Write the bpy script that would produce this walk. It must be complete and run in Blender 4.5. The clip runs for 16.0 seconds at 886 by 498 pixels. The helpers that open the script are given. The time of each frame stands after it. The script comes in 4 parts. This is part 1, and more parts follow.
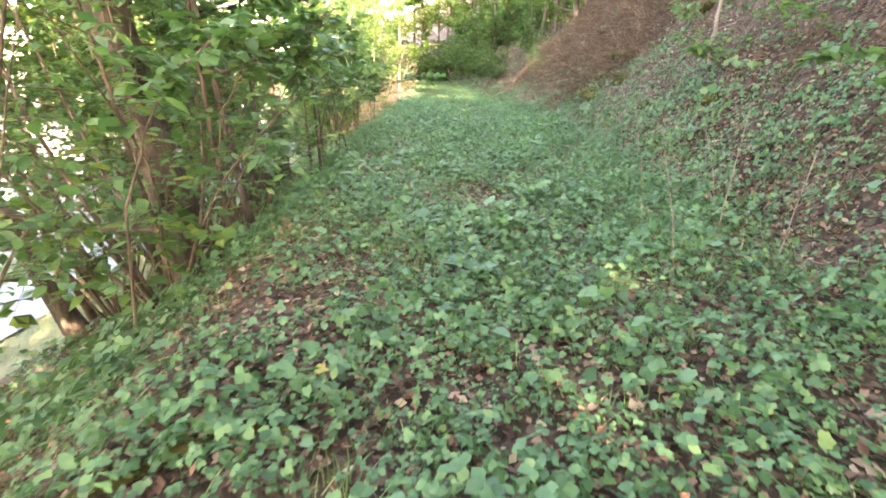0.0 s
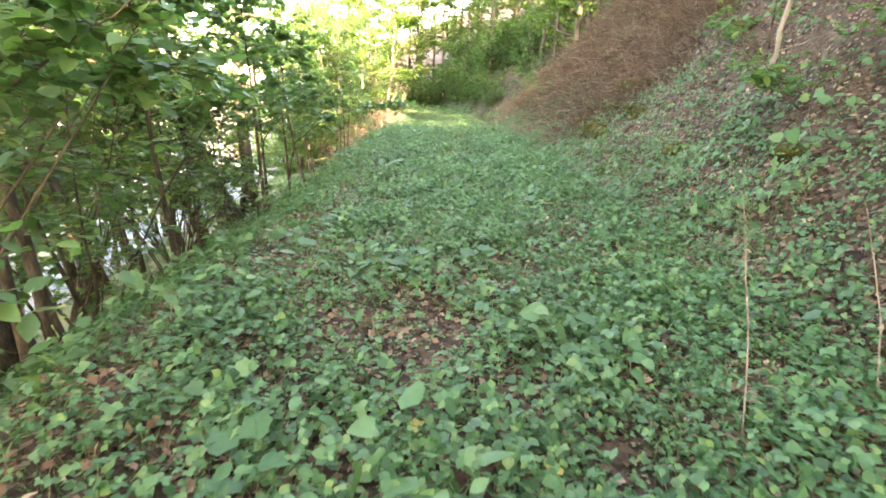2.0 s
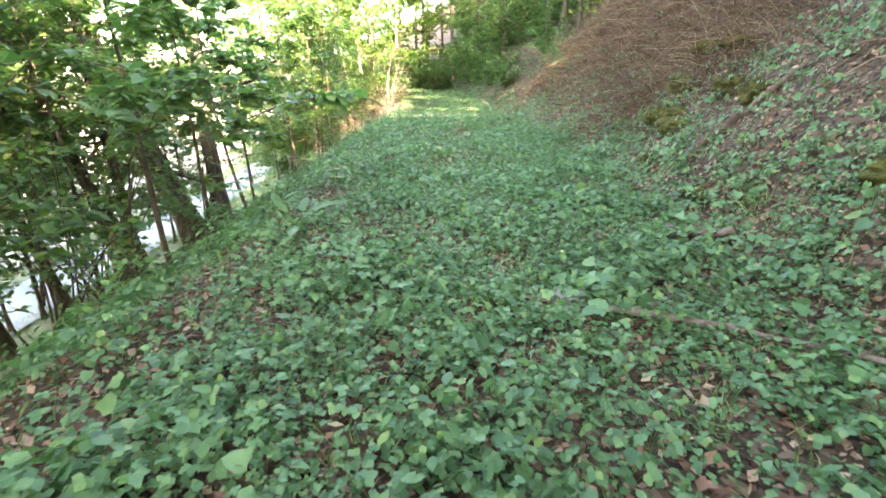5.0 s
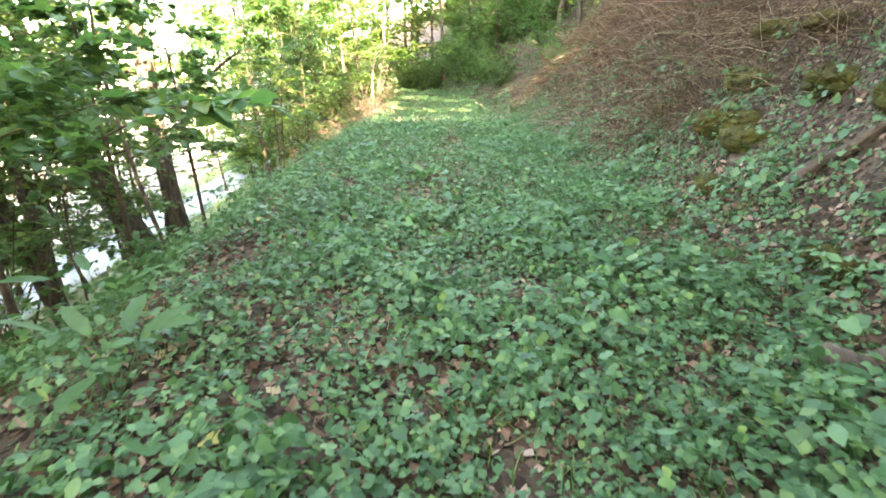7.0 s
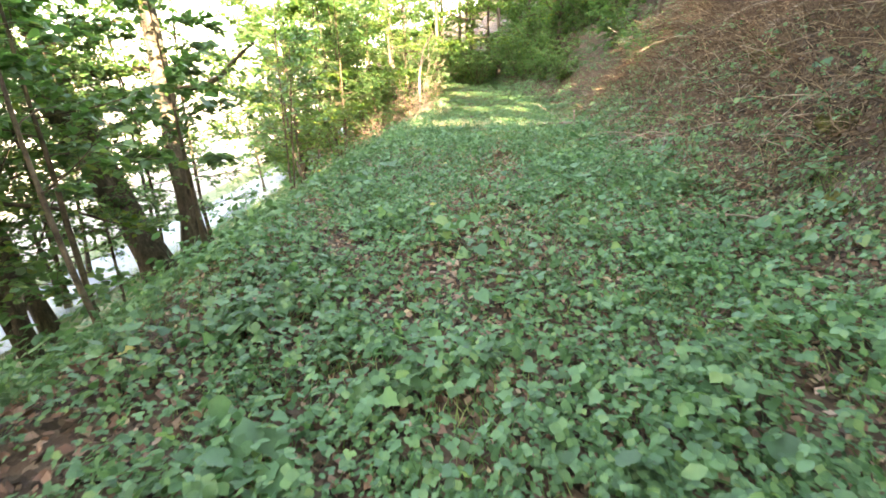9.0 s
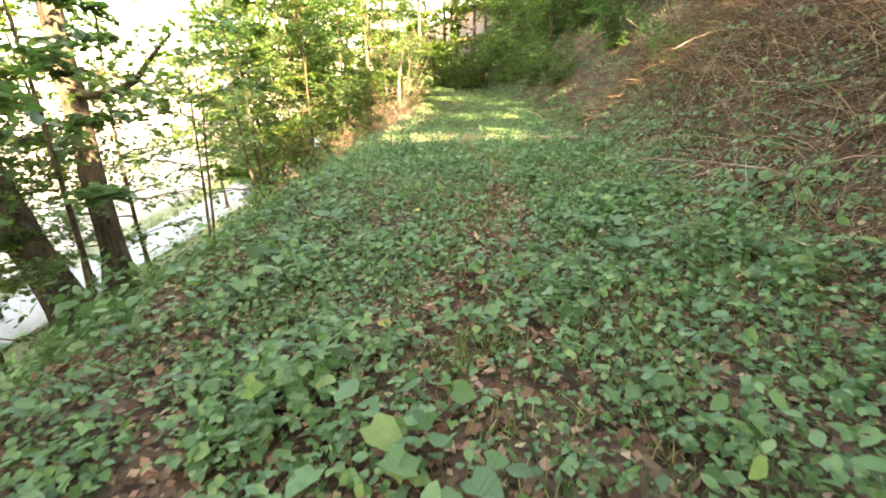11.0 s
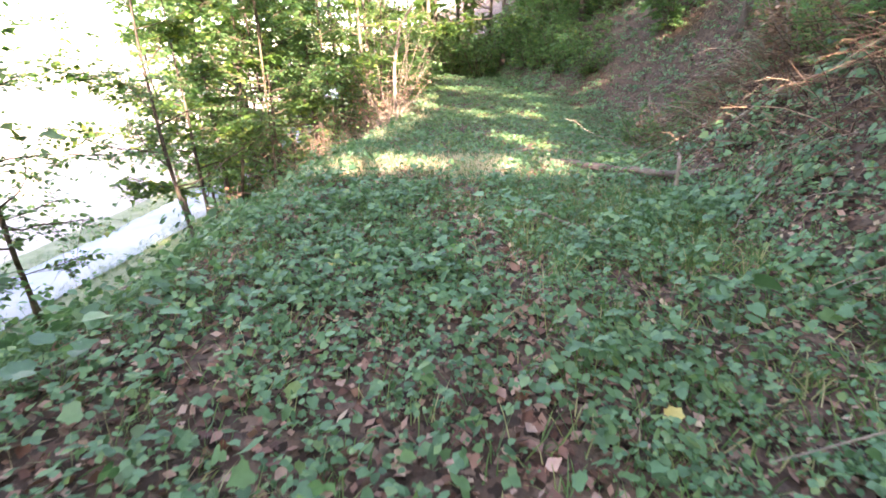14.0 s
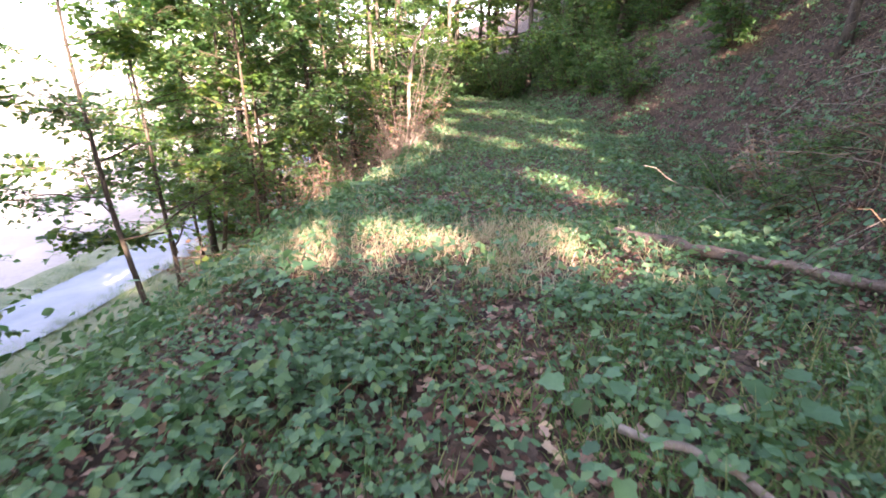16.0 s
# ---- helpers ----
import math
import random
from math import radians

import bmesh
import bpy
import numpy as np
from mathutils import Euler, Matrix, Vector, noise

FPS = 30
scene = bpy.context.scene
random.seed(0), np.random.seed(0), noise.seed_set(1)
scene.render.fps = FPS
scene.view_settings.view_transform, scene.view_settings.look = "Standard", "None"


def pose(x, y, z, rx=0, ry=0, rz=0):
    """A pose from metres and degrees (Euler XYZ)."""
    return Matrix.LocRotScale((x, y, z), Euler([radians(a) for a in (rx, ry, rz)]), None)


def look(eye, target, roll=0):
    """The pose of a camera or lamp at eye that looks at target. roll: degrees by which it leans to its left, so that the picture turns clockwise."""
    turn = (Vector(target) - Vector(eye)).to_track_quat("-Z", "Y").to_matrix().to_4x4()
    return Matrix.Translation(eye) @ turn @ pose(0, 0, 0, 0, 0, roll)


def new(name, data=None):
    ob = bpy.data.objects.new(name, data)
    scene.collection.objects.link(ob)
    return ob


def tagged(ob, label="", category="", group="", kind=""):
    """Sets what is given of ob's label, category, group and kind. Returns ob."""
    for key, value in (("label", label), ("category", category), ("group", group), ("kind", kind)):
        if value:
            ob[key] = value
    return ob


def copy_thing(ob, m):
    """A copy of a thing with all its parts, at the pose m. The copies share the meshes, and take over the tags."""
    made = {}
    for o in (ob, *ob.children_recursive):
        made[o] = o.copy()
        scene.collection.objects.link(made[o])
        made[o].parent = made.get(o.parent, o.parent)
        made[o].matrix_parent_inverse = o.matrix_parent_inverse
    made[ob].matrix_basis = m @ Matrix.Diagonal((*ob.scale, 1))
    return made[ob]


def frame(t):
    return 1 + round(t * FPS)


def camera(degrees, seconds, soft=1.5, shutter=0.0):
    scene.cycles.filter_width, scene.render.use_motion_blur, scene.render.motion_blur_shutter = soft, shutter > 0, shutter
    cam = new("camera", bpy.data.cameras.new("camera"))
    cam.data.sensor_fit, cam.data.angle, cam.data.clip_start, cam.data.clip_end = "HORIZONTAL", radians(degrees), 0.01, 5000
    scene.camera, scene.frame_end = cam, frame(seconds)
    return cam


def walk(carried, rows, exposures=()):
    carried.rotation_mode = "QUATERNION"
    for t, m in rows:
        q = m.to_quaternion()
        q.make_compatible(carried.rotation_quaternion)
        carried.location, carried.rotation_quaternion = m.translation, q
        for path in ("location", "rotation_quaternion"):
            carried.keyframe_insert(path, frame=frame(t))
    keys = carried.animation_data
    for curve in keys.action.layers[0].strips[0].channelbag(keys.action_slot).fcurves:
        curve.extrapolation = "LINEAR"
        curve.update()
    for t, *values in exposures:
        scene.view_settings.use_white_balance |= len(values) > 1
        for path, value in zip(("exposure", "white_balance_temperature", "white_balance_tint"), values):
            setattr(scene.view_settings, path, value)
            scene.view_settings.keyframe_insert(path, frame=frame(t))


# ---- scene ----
cam = camera(84.6, 16.0, soft=1.7, shutter=0.2)
PATH = [
    (0.0, (0.000, 0.000, 1.500), (0.028, 4.683, -0.253), 0.99),
    (0.5, (0.164, 0.667, 1.523), (0.274, 5.429, 0.002), 1.93),
    (1.0, (0.386, 1.324, 1.638), (0.580, 6.110, 0.203), 2.19),
    (1.5, (0.487, 2.043, 1.597), (0.618, 6.825, 0.143), 2.33),
    (2.0, (0.552, 2.745, 1.561), (0.608, 7.499, 0.015), 2.21),
    (2.5, (0.593, 3.485, 1.561), (0.742, 8.199, -0.100), 1.60),
    (3.0, (0.617, 4.164, 1.514), (0.758, 8.873, -0.163), 1.27),
    (3.5, (0.759, 4.835, 1.497), (0.979, 9.535, -0.194), 0.61),
    (4.0, (0.875, 5.500, 1.564), (0.780, 10.202, -0.133), 0.66),
    (6.5, (1.056, 8.410, 1.442), (0.938, 13.109, -0.261), -1.06),
    (7.0, (1.101, 9.025, 1.452), (1.018, 13.725, -0.251), -0.72),
    (7.5, (1.118, 9.759, 1.520), (1.079, 14.472, -0.151), -1.54),
    (8.0, (1.203, 10.374, 1.487), (1.075, 15.071, -0.224), -1.60),
    (8.5, (1.235, 10.943, 1.485), (0.951, 15.621, -0.256), -1.34),
    (9.0, (1.172, 11.599, 1.495), (0.578, 16.244, -0.258), -0.89),
    (11.5, (1.002, 14.956, 1.435), (0.580, 19.632, -0.285), -0.59),
    (12.0, (1.004, 15.732, 1.460), (0.628, 20.386, -0.327), -0.42),
    (12.5, (1.061, 16.418, 1.430), (0.755, 21.068, -0.383), -0.03),
    (13.0, (1.022, 17.150, 1.371), (0.657, 21.786, -0.465), -0.08),
    (13.5, (0.972, 17.883, 1.397), (0.430, 22.495, -0.456), 0.50),
    (14.0, (0.949, 18.608, 1.440), (0.380, 23.217, -0.412), 0.39),
    (14.5, (0.844, 19.313, 1.391), (0.138, 23.906, -0.454), 0.03),
    (15.0, (0.807, 20.016, 1.371), (0.108, 24.610, -0.475), -0.24),
    (15.5, (0.703, 20.718, 1.394), (-0.135, 25.324, -0.362), 0.51),
    (16.0, (0.546, 21.390, 1.414), (-0.212, 26.038, -0.265), 0.55),
]
walk(cam, [(t, look(eye, target, roll)) for t, eye, target, roll in PATH],
     exposures=[(0, 4.83, 8850, 30), (0.5, 4.83, 9450, 27), (2, 4.78, 9450, 23), (3, 4.78, 8850, 24), (4, 4.73, 8450, 22), (7, 4.69, 9000, 16), (9, 4.54, 9600, 18), (11.5, 4.24, 11850, 20), (12, 4.19, 10250, 20), (12.5, 4.19, 8500, 26), (13.5, 4.14, 7700, 33), (15, 3.94, 7400, 39), (16, 3.54, 7300, 40)])

# ---- light ----
world = bpy.data.worlds.new("sky")
scene.world = world
world.use_nodes = True
SUN_EL, SUN_AZ = 27.0, -160.0          # degrees; azimuth to the left of the way walked
wn = world.node_tree.nodes
sky = wn.new("ShaderNodeTexSky")
sky.sky_type, sky.sun_disc = "NISHITA", False
sky.sun_elevation, sky.sun_rotation = radians(SUN_EL), radians(-SUN_AZ)
wn["Background"].inputs["Strength"].default_value = 0.15
world.node_tree.links.new(sky.outputs[0], wn["Background"].inputs[0])
sun = new("sun", bpy.data.lights.new("sun", "SUN"))
sun.data.energy, sun.data.angle, sun.data.color = 4.2, radians(0.5), (1.0, 0.94, 0.84)
sun.matrix_world = look((-math.sin(radians(SUN_AZ)) * 50, math.cos(radians(SUN_AZ)) * 50, math.tan(radians(SUN_EL)) * 50), (0, 0, 0))


# ---- terrain ----
C_Y = (-400, -30, 0, 3, 6, 9, 12, 16, 22, 28, 35, 45, 60, 90, 400)
C_X = (-30, -2.6, 0, .5, .85, 1.05, 1.12, 1.0, .8, .7, .55, -.5, -3.6, -12, -110)
E_Y = (-400, -30, 0, 6, 9, 12, 17, 20, 25, 30, 36, 45, 60, 90, 400)
E_X = (-34, -5.5, -1.15, -1.05, -.78, -.85, -.8, -.85, -1.2, -1.8, -2.3, -2.7, -5.5, -15, -114)
Z_Y = (-400, 24, 26, 30, 36, 42, 52, 70, 400)
Z_Z = (0, 0, -.16, -.52, -.62, -.4, .1, .9, 1.5)


def centre(y):
    """The middle of the path at y."""
    y = np.asarray(y, float)
    return sum(np.interp(y + d, C_Y, C_X) for d in (-3, -1.5, 0, 1.5, 3)) / 5


def ease(a):
    a = np.clip(a, 0, 1)
    return a * a * (3 - 2 * a)


def waves(x, y):
    """Gentle unevenness of the ground, about -1 to 1."""
    return (np.sin(x * 1.9 + y * .7 + 1) + np.sin(y * 1.3 - x * .8) + .6 * np.sin(x * 4.1 - y * 2.9) + .5 * np.sin(x * 3.3 + y * 5.3 + 2)) / 3


def edge_left(y):
    """Where the shoulder above the valley begins to fall, from the path's middle."""
    y = np.asarray(y, float)
    x = sum(np.interp(y + d, E_Y, E_X) for d in (-3, -1.5, 0, 1.5, 3)) / 5
    return x - centre(y) + .1 * np.sin(y * .55 + 1)


def fall(y):
    """The path's own rise and fall along its length."""
    y = np.asarray(y, float)
    return sum(np.interp(y + d, Z_Y, Z_Z) for d in (-2, -1, 0, 1, 2)) / 5


def foot_right(y):
    return 2.15 + .2 * np.sin(y * .45) + 1.7 * ease((y - 25) / 9) - 1.7 * ease((y - 37) / 9)


def height(x, y):
    x, y = np.asarray(x, float), np.asarray(y, float)
    u = x - centre(y)
    e, f = edge_left(y), foot_right(y)
    left = np.maximum(e - u, 0)
    right = np.maximum(u - f, 0)
    z = .035 * waves(x, y) + fall(y) * np.exp(-(np.maximum(np.abs(u) - 3, 0) / 6) ** 2)
    drop = np.where(left < .8, .48 * left ** 2, .307 + .7 * (left - .8))
    z = z - drop / (1 + (drop / 5.2) ** 4) ** .25
    rise = np.where(right < .8, .7 * right ** 2, .448 + 1.08 * (right - .8))
    rise = np.where(rise > 9, 9 + (rise - 9) * .4, rise)
    rise = np.minimum(rise, 40)
    return z + rise + np.minimum(right, 1.5) * .1 * waves(x * 1.3, y * 1.3 + 4)


# ---- materials ----
def nodes_of(name):
    m = bpy.data.materials.new(name)
    m.use_nodes = True
    t = m.node_tree
    return m, t, t.nodes, t.links, t.nodes["Principled BSDF"]


def ramp(nd, stops):
    r = nd.new("ShaderNodeValToRGB")
    e = r.color_ramp.elements
    while len(e) < len(stops):
        e.new(0.5)
    for el, (p, c) in zip(e, stops):
        el.position, el.color = p, (*c, 1)
    return r


def noise_node(t, scale, detail=4, rough=.6, stretch=None):
    nd, ln = t.nodes, t.links
    co = nd.new("ShaderNodeTexCoord")
    n = nd.new("ShaderNodeTexNoise")
    n.inputs["Scale"].default_value, n.inputs["Detail"].default_value, n.inputs["Roughness"].default_value = scale, detail, rough
    if stretch:
        mp = nd.new("ShaderNodeMapping")
        mp.inputs["Scale"].default_value = stretch
        ln.new(co.outputs["Object"], mp.inputs["Vector"])
        ln.new(mp.outputs[0], n.inputs["Vector"])
    else:
        ln.new(co.outputs["Object"], n.inputs["Vector"])
    return n


def bump_to(t, bsdf, src, strength=.5, dist=.02):
    b = t.nodes.new("ShaderNodeBump")
    b.inputs["Strength"].default_value, b.inputs["Distance"].default_value = strength, dist
    t.links.new(src, b.inputs["Height"])
    t.links.new(b.outputs[0], bsdf.inputs["Normal"])


def leaf_mat(name, stops, see_through=.3, rough=.5, patch=.35, spec=.5):
    """Leaves: a colour for each leaf, with blotches, and light through the blade."""
    m, t, nd, ln, b = nodes_of(name)
    g = nd.new("ShaderNodeNewGeometry")
    r = ramp(nd, stops)
    ln.new(g.outputs["Random Per Island"], r.inputs[0])
    n1, n2 = noise_node(t, .6, 3), noise_node(t, 30, 3)
    mul = nd.new("ShaderNodeMath"); mul.operation = "MULTIPLY_ADD"
    ln.new(n1.outputs[0], mul.inputs[0]); mul.inputs[1].default_value = patch * 2; mul.inputs[2].default_value = 1 - patch
    m2 = nd.new("ShaderNodeMath"); m2.operation = "MULTIPLY_ADD"
    ln.new(n2.outputs[0], m2.inputs[0]); m2.inputs[1].default_value = .5; m2.inputs[2].default_value = .75
    m3 = nd.new("ShaderNodeMath"); m3.operation = "MULTIPLY"
    ln.new(mul.outputs[0], m3.inputs[0]); ln.new(m2.outputs[0], m3.inputs[1])
    hsv = nd.new("ShaderNodeHueSaturation")
    ln.new(r.outputs[0], hsv.inputs["Color"]); ln.new(m3.outputs[0], hsv.inputs["Value"])
    ln.new(hsv.outputs[0], b.inputs["Base Color"])
    b.inputs["Roughness"].default_value = rough
    b.inputs["Specular IOR Level"].default_value = spec
    bump_to(t, b, n2.outputs[0], .35, .01)
    if see_through:
        tr, mx = nd.new("ShaderNodeBsdfTranslucent"), nd.new("ShaderNodeMixShader")
        warm = nd.new("ShaderNodeMix"); warm.data_type = "RGBA"; warm.blend_type = "MULTIPLY"
        warm.inputs["Factor"].default_value = 1
        ln.new(hsv.outputs[0], warm.inputs["A"]); warm.inputs["B"].default_value = (1.3, 1.48, .95, 1)
        ln.new(warm.outputs["Result"], tr.inputs["Color"])
        mx.inputs[0].default_value = see_through
        ln.new(b.outputs[0], mx.inputs[1]); ln.new(tr.outputs[0], mx.inputs[2])
        ln.new(mx.outputs[0], nd["Material Output"].inputs["Surface"])
    return m


def rough_mat(name, stops, scale, fine, rough=.9, stretch=None, bump=.6, dist=.02):
    """Two scales of noise through a ramp, with relief: soil, bark, moss, stone."""
    m, t, nd, ln, b = nodes_of(name)
    n1, n2 = noise_node(t, scale, 5, .65, stretch), noise_node(t, fine, 6, .7, stretch)
    a = nd.new("ShaderNodeMath"); a.operation = "MULTIPLY_ADD"
    ln.new(n2.outputs[0], a.inputs[0]); a.inputs[1].default_value = .5; a.inputs[2].default_value = -.25
    s = nd.new("ShaderNodeMath"); s.operation = "ADD"
    ln.new(n1.outputs[0], s.inputs[0]); ln.new(a.outputs[0], s.inputs[1])
    r = ramp(nd, stops)
    ln.new(s.outputs[0], r.inputs[0]); ln.new(r.outputs[0], b.inputs["Base Color"])
    b.inputs["Roughness"].default_value = rough
    b.inputs["Specular IOR Level"].default_value = .25
    bump_to(t, b, n2.outputs[0], bump, dist)
    return m


M_SOIL = rough_mat("soil", [(.3, (.035, .024, .016)), (.5, (.085, .058, .038)), (.62, (.14, .095, .065)), (.75, (.07, .075, .03))], 1.7, 26, bump=.9, dist=.03)
def litter_soil(m):
    """Bits of old leaves and crumbs over the soil."""
    t = m.node_tree
    nd, ln, b = t.nodes, t.links, t.nodes["Principled BSDF"]
    co, vo, wob = nd.new("ShaderNodeTexCoord"), nd.new("ShaderNodeTexVoronoi"), noise_node(t, 14, 3)
    ad = nd.new("ShaderNodeMix"); ad.data_type = "VECTOR"
    ad.inputs["Factor"].default_value = .06
    ln.new(co.outputs["Object"], ad.inputs["A"]); ln.new(wob.outputs["Color"], ad.inputs["B"])
    vo.inputs["Scale"].default_value = 24
    ln.new(ad.outputs["Result"], vo.inputs["Vector"])
    sep = nd.new("ShaderNodeSeparateColor")
    ln.new(vo.outputs["Color"], sep.inputs[0])
    r = ramp(nd, [(0, (.024, .015, .009)), (.4, (.058, .035, .022)), (.75, (.115, .07, .045)), (1, (.2, .135, .09))])
    ln.new(sep.outputs[0], r.inputs[0])
    old = b.inputs["Base Color"].links[0].from_socket
    mx = nd.new("ShaderNodeMix"); mx.data_type = "RGBA"
    st = nd.new("ShaderNodeMath"); st.operation = "GREATER_THAN"; st.inputs[1].default_value = .35
    ln.new(sep.outputs[1], st.inputs[0]); ln.new(st.outputs[0], mx.inputs["Factor"])
    ln.new(old, mx.inputs["A"]); ln.new(r.outputs[0], mx.inputs["B"])
    ln.new(mx.outputs["Result"], b.inputs["Base Color"])
    bp = nd.new("ShaderNodeBump"); bp.inputs["Strength"].default_value, bp.inputs["Distance"].default_value = .8, .02
    ln.new(sep.outputs[2], bp.inputs["Height"])
    ln.new(b.inputs["Normal"].links[0].from_socket, bp.inputs["Normal"])
    ln.new(bp.outputs[0], b.inputs["Normal"])


litter_soil(M_SOIL)
M_VERGE = rough_mat("verge_grass", [(.3, (.12, .15, .07)), (.6, (.22, .23, .13)), (.75, (.3, .28, .19))], .8, 18)
M_FIELD = rough_mat("stubble_field", [(.3, (.3, .25, .2)), (.55, (.42, .35, .29)), (.75, (.34, .32, .22))], .15, 6)
M_ROAD = rough_mat("pale_asphalt", [(.3, (.16, .18, .2)), (.6, (.23, .25, .28)), (.75, (.29, .3, .31))], .6, 40, rough=.6, bump=.2, dist=.005)
M_BARK = rough_mat("grey_brown_bark", [(.3, (.035, .028, .02)), (.5, (.1, .08, .058)), (.65, (.17, .14, .1)), (.8, (.1, .12, .05))], 3.2, 22, stretch=(2.2, 2.2, .5), bump=1, dist=.03)
M_TWIG = rough_mat("twig_bark", [(.3, (.05, .038, .025)), (.6, (.13, .1, .065)), (.8, (.2, .16, .1))], 6, 40, bump=.4, dist=.005)
M_DEAD = rough_mat("dead_wood", [(.3, (.13, .1, .075)), (.55, (.28, .225, .17)), (.75, (.4, .34, .27))], 4, 40, bump=.5, dist=.006)
M_LOG = rough_mat("rotting_wood", [(.3, (.06, .045, .035)), (.5, (.13, .095, .07)), (.68, (.24, .19, .15)), (.8, (.09, .1, .04))], 3, 28, stretch=(1, 1, 1), bump=.9, dist=.02)
M_MOSS = rough_mat("moss", [(.3, (.028, .026, .008)), (.5, (.078, .075, .016)), (.7, (.145, .138, .03))], 7, 60, bump=1, dist=.03)
M_STONE = rough_mat("weathered_stone", [(.3, (.16, .15, .13)), (.55, (.36, .34, .3)), (.75, (.27, .28, .2))], 5, 35, bump=.6, dist=.012)
M_HERB = leaf_mat("herb_leaf", [(0, (.038, .098, .04)), (.3, (.062, .152, .066)), (.6, (.092, .2, .09)), (.88, (.115, .222, .092)), (1, (.155, .24, .085))], .34, .5, .35, .4)
M_LITTER = leaf_mat("fallen_leaf", [(0, (.06, .03, .02)), (.35, (.155, .078, .05)), (.7, (.27, .155, .105)), (.93, (.38, .255, .185)), (1, (.45, .34, .2))], .1, .7, .4, .3)
M_CROWN = leaf_mat("tree_leaf", [(0, (.045, .1, .025)), (.4, (.075, .16, .035)), (.75, (.11, .2, .04)), (1, (.2, .24, .05))], .47, .45, .3)
M_HAZEL = leaf_mat("hazel_leaf", [(0, (.055, .13, .045)), (.5, (.08, .18, .06)), (.9, (.12, .22, .065)), (1, (.22, .25, .07))], .47, .45, .3)
M_GRASS = leaf_mat("grass_blade", [(0, (.04, .1, .025)), (.55, (.08, .17, .045)), (.8, (.16, .21, .07)), (1, (.38, .33, .17))], .3, .5, .3)
M_DRY = leaf_mat("dry_stem", [(0, (.034, .02, .011)), (.4, (.1, .062, .037)), (.8, (.175, .116, .073)), (1, (.34, .26, .17))], .05, .8, .3, .2)
# Dry straw, its colour made extra pale so sunlit grass looks brighter.
M_SUNLIT_STRAW = leaf_mat("sunlit_dry_straw", [(0, (.24, .2, .12)), (.5, (.42, .36, .22)), (1, (.55, .48, .33))], .2, .7, .3, .3)
M_RUST = leaf_mat("withered_leaf", [(0, (.12, .06, .035)), (.5, (.26, .15, .09)), (1, (.4, .28, .18))], .2, .7, .3, .3)
M_YELLOW = leaf_mat("yellow_leaf", [(0, (.42, .33, .08)), (1, (.5, .43, .15))], .25, .5, .2)


# ---- mesh building ----
def mesh_np(name, V, F, material):
    """A mesh from arrays: V (n, 3), F (m, 3)."""
    me = bpy.data.meshes.new(name)
    V, F = np.asarray(V, np.float32), np.asarray(F, np.int32)
    me.vertices.add(len(V)); me.vertices.foreach_set("co", V.ravel())
    me.loops.add(F.size); me.loops.foreach_set("vertex_index", F.ravel())
    me.polygons.add(len(F)); me.polygons.foreach_set("loop_start", np.arange(0, F.size, F.shape[1], dtype=np.int32))
    me.update(calc_edges=True)
    me.materials.append(material)
    return me


def smooth(me):
    me.polygons.foreach_set("use_smooth", np.ones(len(me.polygons), bool))
    return me


def unit(a):
    return a / np.maximum(np.linalg.norm(a, axis=-1, keepdims=True), 1e-9)


def fan_leaf(side):
    """A leaf folded on its midrib: base at the origin, tip at y = 1, from the half outline."""
    right = [(x, y, .22 * x * x + .1 * x) for x, y in side]
    pts = [(0, 0, 0)] + right + [(0, 1, -.06)] + [(-x, y, z) for x, y, z in right[::-1]] + [(0, .45, 0)]
    n = len(pts) - 1
    return np.array(pts), np.array([(n, i, (i + 1) % n) for i in range(n)])


LEAF_HEART = fan_leaf([(.3, -.1), (.46, .25), (.3, .65)])
LEAF_ROUND = (np.array([(0, 0, 0), (.42, .1, .06), (.4, .6, .05), (0, 1, -.06), (-.4, .6, .05), (-.42, .1, .06)]), np.array([(0, 1, 2), (0, 2, 3), (0, 3, 4), (0, 4, 5)]))
LEAF_LOBED = fan_leaf([(.3, -.08), (.5, .14), (.41, .34), (.45, .56), (.22, .68)])
LEAF_OVAL = fan_leaf([(.2, .2), (.3, .5), (.17, .8)])
LEAF_CURL = (np.array([(0, 0, .06), (.34, .45, .1), (.05, 1, .12), (-.34, .5, .14), (0, .5, -.04)]), np.array([(4, 0, 1), (4, 1, 2), (4, 2, 3), (4, 3, 0)]))


def three_leaf():
    """A leaf of three broad pointed leaflets on one stalk."""
    T = np.array([(0, 0, 0), (.36, .3, .07), (.4, .6, .05), (0, 1, -.08), (-.4, .6, .05), (-.36, .3, .07)])
    F = np.array([(0, 1, 2), (0, 2, 3), (0, 3, 4), (0, 4, 5)])
    parts_v, parts_f = [], []
    for i, a in enumerate((0, 78, -78)):
        c, q = math.cos(radians(a)), math.sin(radians(a))
        k = .66 if i == 0 else .58
        parts_v.append(np.stack([(T[:, 0] * c - T[:, 1] * q) * k, (T[:, 0] * q + T[:, 1] * c) * k + .3, T[:, 2] * k - (i > 0) * .05 * T[:, 1]], -1))
        parts_f.append(F + i * len(T))
    return np.concatenate(parts_v), np.concatenate(parts_f)


LEAF_THREE = three_leaf()
LEAF_LONG = fan_leaf([(.1, .1), (.17, .35), (.15, .7)])
LEAF_SMALL = (np.array([(0, 0, 0), (.4, .45, .07), (0, 1, -.05), (-.4, .45, .07)]), np.array([(0, 1, 2), (0, 2, 3)]))


